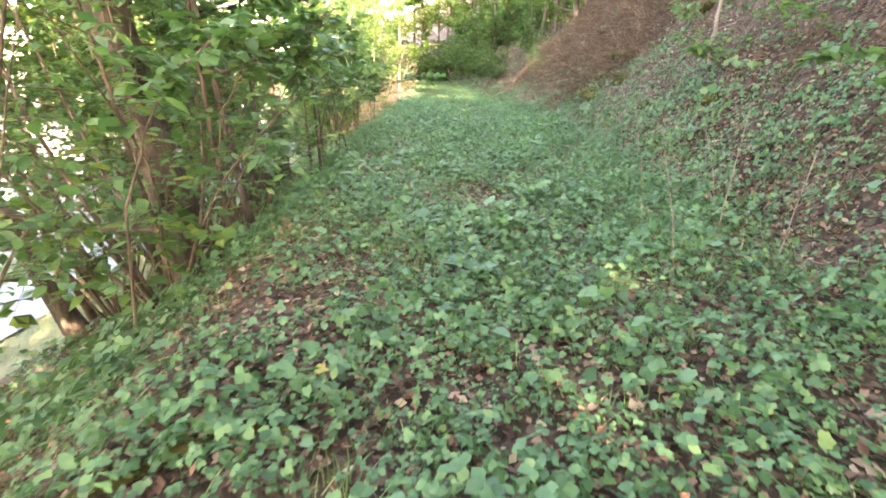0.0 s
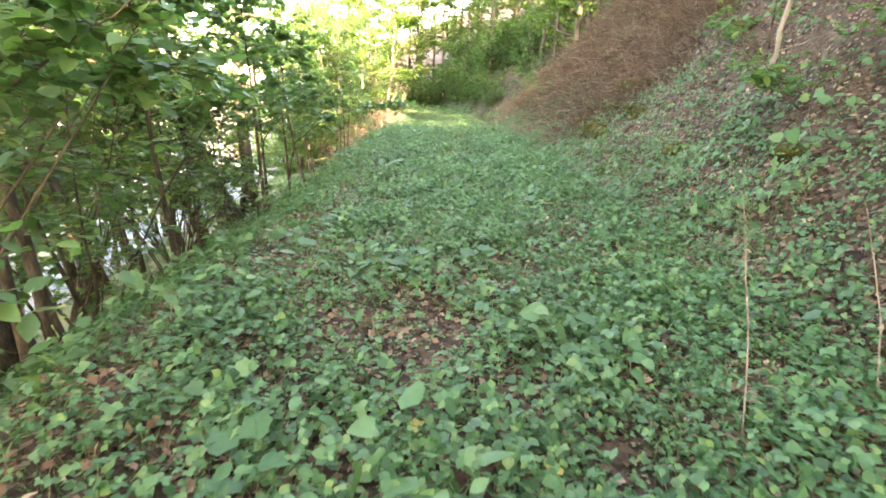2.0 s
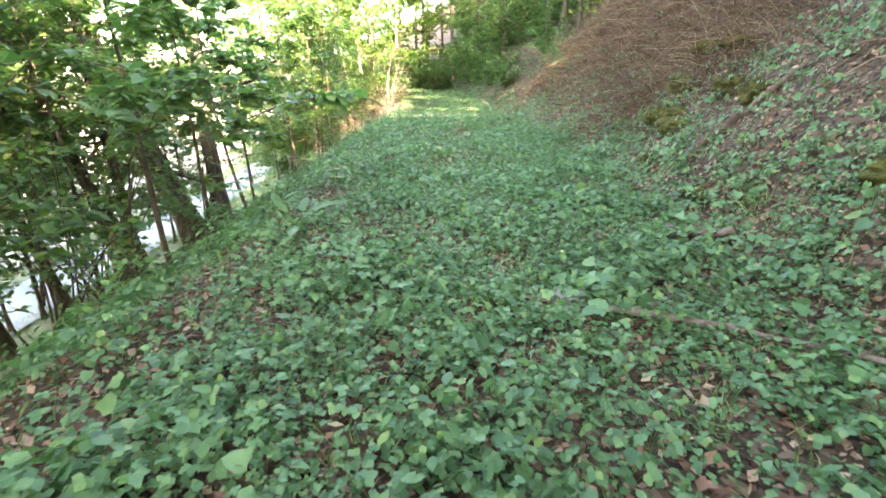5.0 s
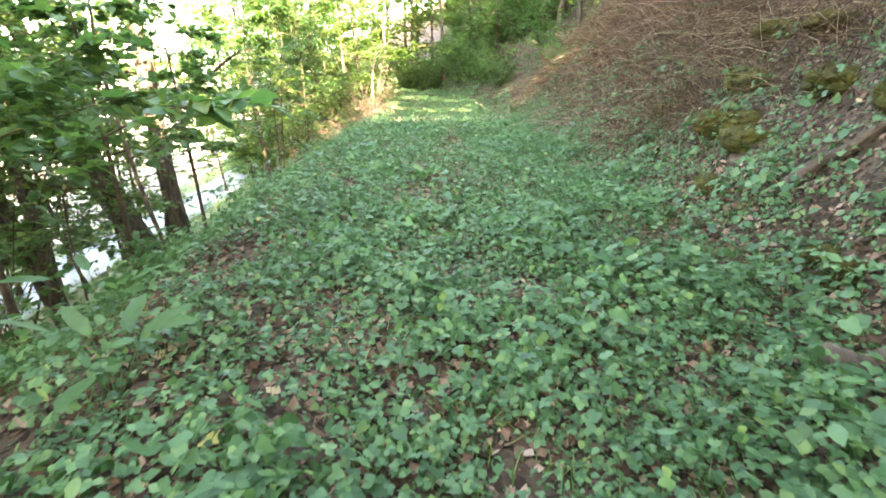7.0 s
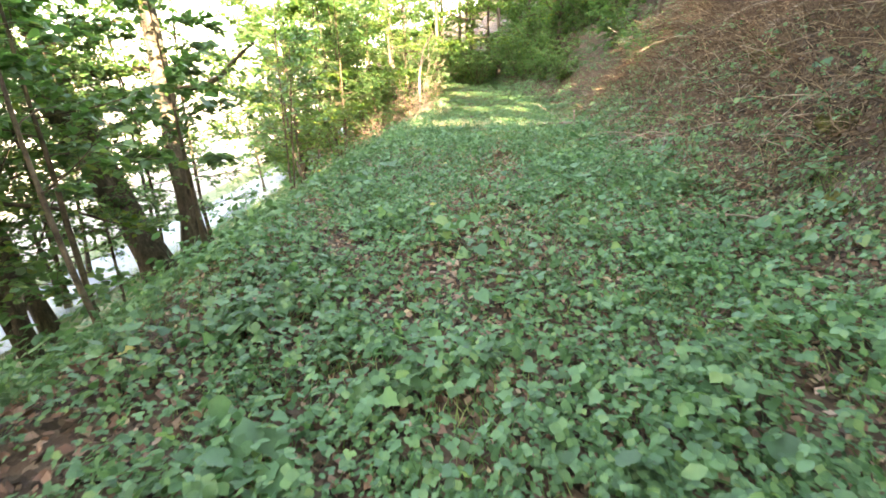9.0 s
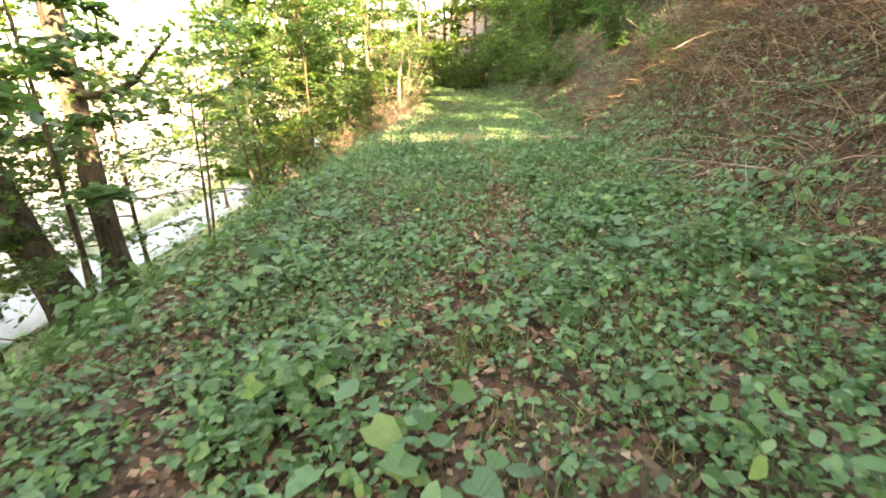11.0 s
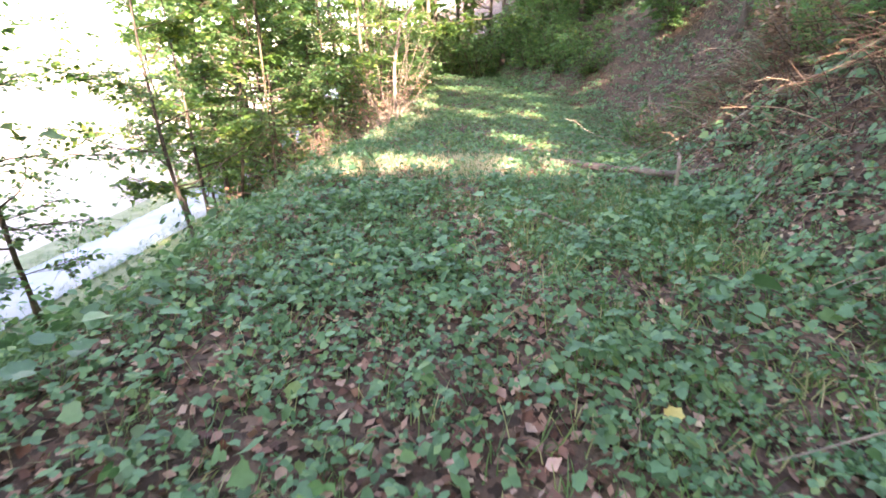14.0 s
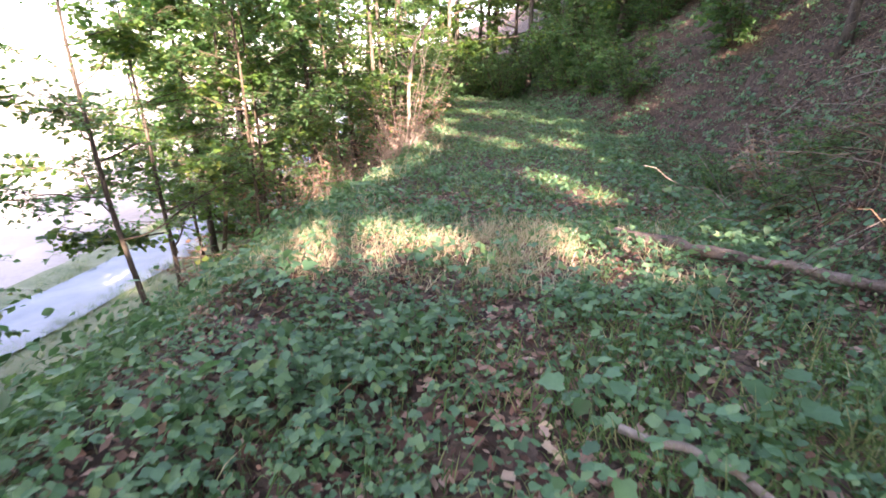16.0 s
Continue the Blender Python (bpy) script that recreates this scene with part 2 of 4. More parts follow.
def place_leaves(P, N, D, S, template):
    """Leaves at P with normals N, pointing along D, S metres long."""
    T, F = template
    N = unit(N)
    D = unit(D - N * (D * N).sum(-1, keepdims=True))
    X = np.cross(D, N)
    V = P[:, None] + S[:, None, None] * (T[None, :, :1] * X[:, None] + T[None, :, 1:2] * D[:, None] + T[None, :, 2:] * N[:, None])
    FF = F[None] + (np.arange(len(P)) * len(T))[:, None, None]
    return V.reshape(-1, 3), FF.reshape(-1, 3)


def place_stems(P, D, L, R, droop, seg=5, sides=3, wob=.0, rng=None):
    """Thin tapering stems from P along D, bending down by droop."""
    n = len(P)
    s = np.linspace(0, 1, seg + 1)
    D = unit(D)
    C = P[:, None] + D[:, None] * (s[None, :, None] * L[:, None, None])
    C[:, :, 2] -= droop[:, None] * L[:, None] * s[None] ** 2
    if wob:
        C += np.cumsum(rng.normal(0, 1, C.shape), 1) * (wob * L[:, None, None] / seg) * (s[None, :, None] > 0)
    a = np.cross(D, np.where(np.abs(D[:, 2:]) > .9, np.array([[1., 0, 0]]), np.array([[0, 0, 1.]])))
    a = unit(a); b = np.cross(D, a)
    ang = np.arange(sides) * 2 * math.pi / sides
    ring = np.cos(ang)[None, :, None] * a[:, None] + np.sin(ang)[None, :, None] * b[:, None]
    rad = R[:, None] * (1 - .75 * s[None])
    V = C[:, :, None] + ring[:, None] * rad[:, :, None, None]
    f = []
    for k in range(seg):
        for j in range(sides):
            p, q, r, t = k * sides + j, k * sides + (j + 1) % sides, (k + 1) * sides + (j + 1) % sides, (k + 1) * sides + j
            f += [(p, q, r), (p, r, t)]
    F = np.array(f)[None] + (np.arange(n) * (seg + 1) * sides)[:, None, None]
    return V.reshape(-1, 3), F.reshape(-1, 3)


def tube(points, radii, sides=10, knobs=0.0, rng=None):
    """A tapering round limb along the points, with uneven girth."""
    P, n = np.asarray(points, float), len(points)
    D = unit(np.gradient(P, axis=0))
    ref = np.array([0, 0, 1.]) if abs(D[0, 2]) < .8 else np.array([0, 1., 0])
    V = []
    for i in range(n):
        a = np.cross(D[i], ref); a /= np.linalg.norm(a); b = np.cross(D[i], a)
        for j in range(sides):
            w = 2 * math.pi * j / sides
            r = radii[i] * (1 + (rng.normal(0, knobs) if knobs else 0))
            V.append(P[i] + r * (math.cos(w) * a + math.sin(w) * b))
    F = []
    for i in range(n - 1):
        for j in range(sides):
            p, q = i * sides + j, i * sides + (j + 1) % sides
            F += [(p, q, q + sides), (p, q + sides, p + sides)]
    V += [P[0], P[-1]]
    for j in range(sides):
        F += [(n * sides, (j + 1) % sides, j), (n * sides + 1, (n - 1) * sides + j, (n - 1) * sides + (j + 1) % sides)]
    return np.array(V), np.array(F)


def joined(pieces):
    V, F, k = [], [], 0
    for v, f in pieces:
        V.append(v); F.append(f + k); k += len(v)
    return np.concatenate(V), np.concatenate(F)


def thing(name, m, label, category, group="", kind=""):
    ob = new(name)
    ob.matrix_basis = m
    return tagged(ob, label, category, group, kind)


def part(name, me, parent, label=""):
    ob = new(name, me)
    ob.parent = parent
    return tagged(ob, label)


def single(name, me, m, label, category, group="", kind=""):
    ob = new(name, me)
    ob.matrix_basis = m
    return tagged(ob, label, category, group, kind)


# ---- ground, lane ----
side_l = np.concatenate([np.arange(0, 10, .14), np.arange(10, 30, .6), np.array([30, 33, 37, 42, 50, 60, 75, 95, 130, 180, 260, 400, 700, 1300])])
side_r = np.concatenate([np.arange(0, 10, .14), np.arange(10, 30, .6), np.array([30, 33, 37, 42, 50, 60, 75, 95, 130, 180, 260, 400, 700, 1300])])
us = np.concatenate([-side_l[:0:-1], side_r])
ys = np.concatenate([np.array([-1500, -800, -400, -200, -120, -80, -60, -45, -35, -28, -22, -17, -13, -10, -8, -6, -5, -4, -3]), np.arange(-2, 45, .18), np.array([45, 46, 47.5, 49, 51, 53, 56, 60, 65, 70, 80, 95, 120, 160, 220, 320, 500, 900, 1600])])
Y, U = np.meshgrid(ys, us, indexing="ij")
X = U + centre(Y)
V = np.stack([X, Y, height(X, Y)], -1).reshape(-1, 3)
nu = len(us)
idx = (np.arange(len(ys) - 1)[:, None] * nu + np.arange(nu - 1)[None, :]).ravel()
F = np.stack([idx, idx + 1, idx + nu + 1, idx + nu], -1)
me = mesh_np("ground", V, F, M_SOIL)
me.materials.append(M_VERGE)
me.materials.append(M_FIELD)
uq = U[:-1, :-1].ravel()
me.polygons.foreach_set("material_index", np.where(uq < -16.2, 2, np.where(uq < -9.5, 1, 0)).astype(np.int32))
ground = new("ground", smooth(me))
tagged(ground, "woodland path of dark soil between bank and valley field", "ground", kind="structure")

ly = np.concatenate([np.arange(-60, 70, .5), np.arange(70, 200, 5)])
lu = np.array([-14.4, -13.6, -12.8, -12.0, -11.3])
LY, LU = np.meshgrid(ly, lu, indexing="ij")
LX = LU + centre(LY)
LZ = height(LX, LY) + .07 - .02 * ((LU + 12.85) / 1.6) ** 2
V = np.stack([LX, LY, LZ], -1).reshape(-1, 3)
idx = (np.arange(len(ly) - 1)[:, None] * 5 + np.arange(4)[None, :]).ravel()
tagged(new("road", smooth(mesh_np("road", V, np.stack([idx, idx + 1, idx + 6, idx + 5], -1), M_ROAD))), "pale asphalt lane along the valley foot", "road", kind="structure")

SUN_DIR = np.array([-math.sin(radians(SUN_AZ)) * math.cos(radians(SUN_EL)), math.cos(radians(SUN_AZ)) * math.cos(radians(SUN_EL)), math.sin(radians(SUN_EL))])


def in_gap(P):
    """Where leaves are cut from the canopy to let sun reach chosen strips."""
    k = P[:, 2] / SUN_DIR[2]
    gx, gy = P[:, 0] - SUN_DIR[0] * k, P[:, 1] - SUN_DIR[1] * k
    u = gx - centre(gy)
    first = (np.abs(gy - 25.7 - .12 * u) < .8 + .25 * np.sin(u * 2.3)) & (u > -3.4) & (u < 2.2)
    second = (np.abs(gy - 36.6 + .5 * u) < .45 + .3 * np.sin(u * 3.1)) & (u > -3.2) & (u < 2.4)
    bank_foot = (np.abs(gy - 41.0 + .95 * u) < .6 + .3 * np.sin(u * 4)) & (u > 1.6) & (u < 6)
    third = (np.abs(gy - 45.0) < .9) & (u > -3) & (u < 3)
    shrubs = (gy > 25.5) & (gy < 42) & (u < np.where(gy > 29, -1.7, -3.0)) & (u > -7) & (np.sin(gx * 2.3 + 1.4 * np.sin(gy * 1.1)) + np.sin(gy * 1.9 + gx * .7) > .4)
    right = (gy > 30) & (gy < 48) & (u > 3.5) & (u < 11) & (np.sin(gy * 2.1 + u) + .6 * np.sin(gx * 1.7) > -.1)
    ahead = (gy > 28) & (np.sin(gx * 1.1 + 1.5 * np.sin(gy * .6)) + np.sin(gy * .9 + gx * .4) > .55) & ((u < 1.8) | (gy > 37))
    return (P[:, 2] > .9) & (first | second | bank_foot | third | shrubs | right | ahead)


# ---- trees ----
def limb_points(p, d, length, rng, n=7, up=.25, wander=.12):
    pts, d = [np.array(p, float)], np.array(d, float)
    for i in range(n):
        d = unit(d + rng.normal(0, wander, 3) + np.array([0, 0, up / n]))
        pts.append(pts[-1] + d * length / n)
    return np.array(pts)


def sprays(starts, dirs, rng, per, size, droop=.25, length=.55):
    """Leafy twigs: flat sprays of leaves on both sides of a thin stem."""
    n = len(starts)
    dirs = unit(dirs)
    L = length * rng.uniform(.6, 1.3, n)
    s = rng.uniform(.15, 1.05, (n, per))
    side = np.cross(dirs, np.array([[0, 0, 1.]]))
    side = unit(side)
    sgn = rng.choice([-1., 1.], (n, per))
    P = starts[:, None] + dirs[:, None] * (s * L[:, None])[..., None]
    P[..., 2] -= droop * L[:, None] * s ** 2
    D = dirs[:, None] * .7 + side[:, None] * sgn[..., None] + rng.normal(0, .3, (n, per, 3))
    D[..., 2] -= .25
    N = np.array([0, 0, 1.]) + rng.normal(0, .38, (n, per, 3)) + side[:, None] * sgn[..., None] * .2
    S = size * rng.uniform(.6, 1.25, (n, per))
    tw = (starts, dirs, L, np.full(n, .005), np.full(n, droop))
    return P.reshape(-1, 3), N.reshape(-1, 3), D.reshape(-1, 3), S.ravel(), tw


def tree(name, at, seed, h, r, lean=(0, 0), limbs=9, low=.3, reach=3.2, twigs=26, per=9, leaf=.13, label="", category="tree", group="", mat=None, template=LEAF_SMALL, forks=1, cull=False, bend=0.0, spread_z=.25, fine=True):
    """A tree: trunk (or several from one base), limbs with twigs, and a crown of single leaves."""
    rng = np.random.default_rng(seed)
    x, y = at
    z = float(height(x, y)) - .12
    t = thing(name, pose(x, y, z), label, category, group)
    P, N, D, S, fine_wood = [], [], [], [], []
    for k in range(forks):
        a = rng.uniform(0, 6.28)
        off = np.array([math.cos(a), math.sin(a), 0]) * (r * .9 if forks > 1 else 0)
        dirn = np.array([lean[0] + (rng.normal(0, .09) if forks > 1 else 0), lean[1] + (rng.normal(0, .09) if forks > 1 else 0), 1])
        n = 12
        q = np.linspace(0, 1, n + 1)
        pts = off + dirn[None] * (q * h)[:, None]
        pts[:, 0] += bend * h * q * (1 - q) + np.cumsum(rng.normal(0, .012 * h / 3, n + 1)) * (q > 0) * .35
        pts[:, 1] += np.cumsum(rng.normal(0, .012 * h / 3, n + 1)) * (q > 0) * .35
        rad = r * (1 - .8 * q) * (1 + .7 * np.exp(-q * h / max(r * 2.2, .05)))
        part("trunk", smooth(mesh_np("trunk", *tube(pts, rad, 12 if r > .08 else 8, .05, rng), M_BARK if r > .05 else M_TWIG)), t)
        for i in range(limbs):
            f = low + (1 - low) * (i + rng.uniform(.1, .9)) / limbs
            base = np.array([np.interp(f, q, pts[:, c]) for c in range(3)])
            a = i * 2.4 + rng.uniform(-.5, .5) + k
            ln = reach * (1.1 - .55 * f) * rng.uniform(.7, 1.2)
            d = np.array([math.cos(a), math.sin(a), spread_z * (f - .15) * 2 + rng.uniform(-.15, .2)])
            lp = limb_points(base, d, ln, rng)
            lr = max(r * (1 - .8 * f) * .45, .008)
            part("branch", mesh_np("branch", *tube(lp, lr * np.linspace(1, .25, len(lp)), 6), M_TWIG), t)
            m = twigs
            w = rng.uniform(.2, 1, m)
            st = np.stack([np.interp(w, np.linspace(0, 1, len(lp)), lp[:, c]) for c in range(3)], -1)
            dd = rng.normal(0, 1, (m, 3)) * np.array([1, 1, .35]) + unit(d) * .8
            p1, n1, d1, s1, t1 = sprays(st, dd, rng, per, leaf, length=max(.4, ln * .28))
            if cull:
                keep = ~in_gap(p1 + np.array([x, y, z]))
                p1, n1, d1, s1 = p1[keep], n1[keep], d1[keep], s1[keep]
            P.append(p1); N.append(n1); D.append(d1); S.append(s1)
            if fine:
                fine_wood.append(place_stems(*t1, seg=2, sides=3))
    if fine_wood:
        tagged(part("twigwork", mesh_np("twigwork", *joined(fine_wood), M_TWIG), t), kind="stuff")
    P, N, D, S = map(np.concatenate, (P, N, D, S))
    part("crown", mesh_np("crown", *place_leaves(P, N, D, S, template), mat or M_CROWN), t)
    return t


def shrub(name, at, seed, stems, h, splay, leaf, per=9, twigs=7, label="", category="shrub", group="", mat=None, template=LEAF_OVAL, r=.02, lean=(0, 0), low=.35, wood=None):
    """A bush of many stems from one base."""
    rng = np.random.default_rng(seed)
    x, y = at
    t = thing(name, pose(x, y, float(height(x, y)) - .05), label, category, group)
    P, N, D, S, fine_wood = [], [], [], [], []
    for k in range(stems):
        a = rng.uniform(0, 6.28)
        d = np.array([math.cos(a) * splay + lean[0], math.sin(a) * splay + lean[1], 1.0])
        hh = h * rng.uniform(.6, 1.1)
        sp = limb_points((math.cos(a) * .12, math.sin(a) * .12, 0), d, hh, rng, 8, -.25, .07)
        rr = r * rng.uniform(.6, 1.3)
        part("stem", smooth(mesh_np("stem", *tube(sp, rr * np.linspace(1, .3, len(sp)), 6), wood or M_TWIG)), t)
        w = rng.uniform(low, 1, twigs)
        st = np.stack([np.interp(w, np.linspace(0, 1, len(sp)), sp[:, c]) for c in range(3)], -1)
        dd = rng.normal(0, 1, (twigs, 3)) * np.array([1, 1, .3]) + d * np.array([.7, .7, .1])
        p1, n1, d1, s1, t1 = sprays(st, dd, rng, per, leaf, length=h * .2)
        fine_wood.append(place_stems(*t1, seg=3, sides=3))
        P.append(p1); N.append(n1); D.append(d1); S.append(s1)
    tagged(part("twigwork", mesh_np("twigwork", *joined(fine_wood), wood or M_TWIG), t), kind="stuff")
    P, N, D, S = map(np.concatenate, (P, N, D, S))
    part("foliage", mesh_np("foliage", *place_leaves(P, N, D, S, template), mat or M_HAZEL), t)
    return t


VALLEY = "trees on the valley slope"
BIG = "tall broadleaf tree with grey-brown bark on the slope below the path"
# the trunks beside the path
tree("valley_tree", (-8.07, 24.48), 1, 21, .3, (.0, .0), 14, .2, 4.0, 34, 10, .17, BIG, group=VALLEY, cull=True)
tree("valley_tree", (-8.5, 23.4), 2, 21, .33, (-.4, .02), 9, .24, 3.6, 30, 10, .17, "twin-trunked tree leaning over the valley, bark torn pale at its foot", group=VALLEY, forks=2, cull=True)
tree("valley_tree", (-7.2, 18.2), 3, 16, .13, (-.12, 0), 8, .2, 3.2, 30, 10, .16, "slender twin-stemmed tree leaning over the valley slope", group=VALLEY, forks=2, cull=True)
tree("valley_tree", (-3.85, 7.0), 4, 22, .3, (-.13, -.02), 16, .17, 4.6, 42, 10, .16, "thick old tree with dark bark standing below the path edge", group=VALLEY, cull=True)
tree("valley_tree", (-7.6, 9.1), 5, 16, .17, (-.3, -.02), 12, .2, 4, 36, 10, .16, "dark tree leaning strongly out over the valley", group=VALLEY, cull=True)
rng = np.random.default_rng(5)
# the one at (-6.0, -2.0) is unseen behind the start, added for shade
for i, (tx, ty, tr, ln) in enumerate([(-9.4, 20.6, .15, -.22), (-10.2, 19.0, .12, -.25), (-9.2, 16.0, .16, -.2), (-8.2, 14.0, .12, -.16), (-9.6, 12.3, .18, -.2), (-6.9, 12.6, .1, -.1), (-10.5, 15.5, .14, -.2),
                                      (-6.5, 5.2, .2, -.1), (-8.4, 2.0, .22, -.1), (-6.0, -2.0, .25, -.05), (-10.5, 7.0, .2, -.12), (-12.5, 11, .16, -.05)]):
    tree("valley_tree", (tx, ty), 20 + i, 22, tr, (ln, .02 * (-1) ** i), 16, .15, 4.2, 36, 10, .17, "slim leaning tree among others on the valley slope", group=VALLEY, cull=True)
# thin stem by the path and saplings at its edge
tree("sapling", (-2.55, 6.4), 40, 8, .055, (-.14, .05), 11, .25, 2.0, 14, 9, .12, "thin sapling with big soft leaves at the path edge", "sapling", mat=M_HAZEL, template=LEAF_HEART)
tree("sapling", (-2.85, 20.3), 41, 3.2, .024, (.06, .02), 9, .3, 1.1, 7, 8, .1, "thin dark sapling on the path's grassy shoulder", "sapling", mat=M_HAZEL, template=LEAF_OVAL, forks=2)
tree("sapling", (-6.0, 28.5), 45, 7.5, .055, (-.04, .0), 15, .22, 2.6, 26, 10, .09, "young forked tree with an airy pale green crown on the slope", "sapling", mat=M_HAZEL, template=LEAF_OVAL, bend=-.2)
tree("sapling", (-11.7, 36.2), 43, 8, .07, (-.08, 0), 12, .2, 2.6, 34, 10, .14, "young tree in full leaf above the lane", "sapling", mat=M_HAZEL, template=LEAF_SMALL)
tree("sapling", (-2.9, 15.6), 44, 5, .035, (-.12, .1), 7, .3, 1.7, 6, 8, .11, "curved dark sapling leaning from the path edge", "sapling", mat=M_HAZEL, template=LEAF_HEART, bend=-.25)
HAZEL = "hazel bushes on the slope"
for i, (hx, hy, st, hh) in enumerate([(-3.0, 4.9, 16, 4.4), (-5.4, 7.4, 14, 4.8), (-3.6, 2.6, 12, 4.4), (-6.3, 10.6, 12, 5.5), (-5.4, 13.2, 7, 4.4), (-6.8, 15.8, 9, 5), (-8.6, 18.6, 9, 5), (-4.6, 9.4, 6, 4.6)]):
    shrub("hazel_bush", (hx, hy), 60 + i, st, hh, .42, .13, 10, 10, "many-stemmed hazel bush with broad green leaves on the slope", "bush", HAZEL, lean=(-.02, 0), r=.026, template=LEAF_OVAL, low=.38)
YOUNG = "young trees overhanging the path edge"
for i, (tx, ty, hh, lw) in enumerate([(-2.9, 6.4, 5.5, .42), (-3.7, 10.2, 6.5, .42), (-3.3, 13.4, 5.0, .45), (-4.6, 17.2, 6, .4), (-4.9, 20.4, 6, .4), (-4.4, 7.9, 7, .4)]):
    tree("young_maple", (tx, ty), 160 + i, hh, .05, (-.05, .02), 12, lw, 2.2, 20, 10, .13, "young maple with flat sprays of broad leaves above the slope", "tree", YOUNG, M_HAZEL, LEAF_HEART, spread_z=.1, cull=True)

AIRY = "young trees on the valley slope"
airy = [tree("young_tree", (-5.7 - 1.2 * i, 32.2 + 2.4 * i), 180 + i, 8.5, .05, (-.06, 0), 20, .16, 2.6, 26, 10, .1, "airy young tree with small pale green leaves on the slope", "tree", AIRY, M_HAZEL, LEAF_SMALL, bend=.14 * (-1) ** i) for i in range(2)]
for i, (tx, ty) in enumerate([(-7.6, 20.9), (-9.7, 22.2), (-10.6, 17.6), (-8.4, 12.0), (-10.2, 9.6), (-4.9, 36.2), (-5.2, 31.0), (-7.4, 32.6), (-9.4, 34.6), (-6.2, 37.6), (-8.2, 40.2), (-5.0, 41.8), (-7.4, 45), (-10.8, 39), (-9.2, 6.2), (-7.6, 4.2)]):
    k = .75 + .5 * ((i * 7) % 10) / 10
    copy_thing(airy[i % 2], pose(tx, ty, float(height(tx, ty)) - .1, 0, 0, i * 77.0) @ Matrix.Diagonal((k, k, k, 1)))
for i, (tx, ty) in enumerate([(-10.0, 25.5), (-11.5, 27.3), (-9.2, 27.0), (-12.5, 25.0), (-11.0, 22.6), (-9.0, 44.0), (-11.0, 47.0), (-7.0, 49.0), (-12.5, 50.0), (-6.5, 53.0), (-9.5, 14.0), (-11.0, 19.0), (-12.3, 22.6), (-8.3, 10.4), (-10.8, 12.6), (-11.8, 16.2), (-9.0, 17.6)]):
    k = 1.15 + .08 * (i % 5)
    copy_thing(airy[i % 2], pose(tx, ty, float(height(tx, ty)) - .1, 0, 0, 40 + i * 83.0) @ Matrix.Diagonal((k, k, k, 1)))

UNDER = "leafy understorey trees on the valley slope"
under = [tree("understorey_tree", (-7.4 - 2.6 * i, 16.9 + 1.9 * i), 220 + i, 8.5, .06, (-.08, .03), 17, .34, 3.0, 38, 10, .165, "young broadleaf tree with low spreading leafy boughs", "tree", UNDER, M_HAZEL, LEAF_SMALL, spread_z=.1, bend=.1 * (-1) ** i) for i in range(3)]
for i, (tx, ty) in enumerate([(-10.0, 24.4), (-11.6, 23.0), (-13.4, 18.6), (-10.9, 4.4), (-14.6, 22.2), (-15.5, 13.0), (-10.2, 18.2), (-9.0, 15.2), (-6.4, 33.4), (-8.0, 38.6), (-6.2, 44.5)]):
    k = .8 + .35 * ((i * 7) % 10) / 10
    copy_thing(under[i % 3], pose(tx, ty, float(height(tx, ty)) - .1, 0, 0, 30 + i * 97.0) @ Matrix.Diagonal((k, k, k, 1)))

# unseen wood on the bank above and behind the walk's start, added for shade
rng = np.random.default_rng(77)
for i in range(45):
    tx, ty = 5.2 + 2.3 * (i % 5) + rng.uniform(-.7, .7), -24 + 3.9 * (i // 5) + rng.uniform(-1, 1)
    if tx < 6.2 and ty > 1:
        tx += 2
    tree("bank_tree", (tx, ty), 300 + i, 13, .17, (-.1, 0), 14, .2, 4.6, 30, 10, .27, "unseen tall broadleaf tree added to cast shade on the path's surroundings", group="trees on the bank", cull=True, fine=False)

# unseen trees higher up the bank, added to shade bank and path
rng = np.random.default_rng(79)
for i in range(14):
    tx, ty = 11.0 + 3.2 * (i % 2) + rng.uniform(-.8, .8), 9.5 + 2.9 * (i // 2) + rng.uniform(-1, 1)
    tree("bank_tree", (tx, ty), 400 + i, 13, .17, (-.12, 0), 14, .25, 4.6, 28, 10, .27, "unseen tall broadleaf tree added to cast shade on the path's surroundings", group="trees on the bank", cull=True, fine=False)

# unseen trees leaning from the bank, added to darken the slope beneath
for i, (tx, ty) in enumerate([(7.7, 3.0), (8.2, 6.6), (7.8, 10.2), (8.8, 13.4), (8.8, 17.6), (8.6, 21.0), (8.9, 24.4), (9.4, 28.0)]):
    tree("bank_tree", (tx, ty), 430 + i, 12, .15, (-.16, 0), 14, .25, 4.6, 24, 10, .25, "unseen tall broadleaf tree leaning out from the bank, added for shade", group="trees on the bank", cull=True, fine=False)

# unseen valley wood behind the start, added to shade lane and slope
behind = [o for o in bpy.data.objects if o.name.startswith("bank_tree") and o.parent is None][:3]
rng = np.random.default_rng(78)
for i in range(15):
    tx, ty = -8.0 - 3.4 * (i % 5) + rng.uniform(-1, 1), -4.5 - 5.0 * (i // 5) + rng.uniform(-1, 1)
    k = rng.uniform(1.25, 1.6)
    copy_thing(behind[i % 3], pose(tx, ty, float(height(tx, ty)) - .3, 0, 0, rng.uniform(0, 360)) @ Matrix.Diagonal((k, k, k, 1)))

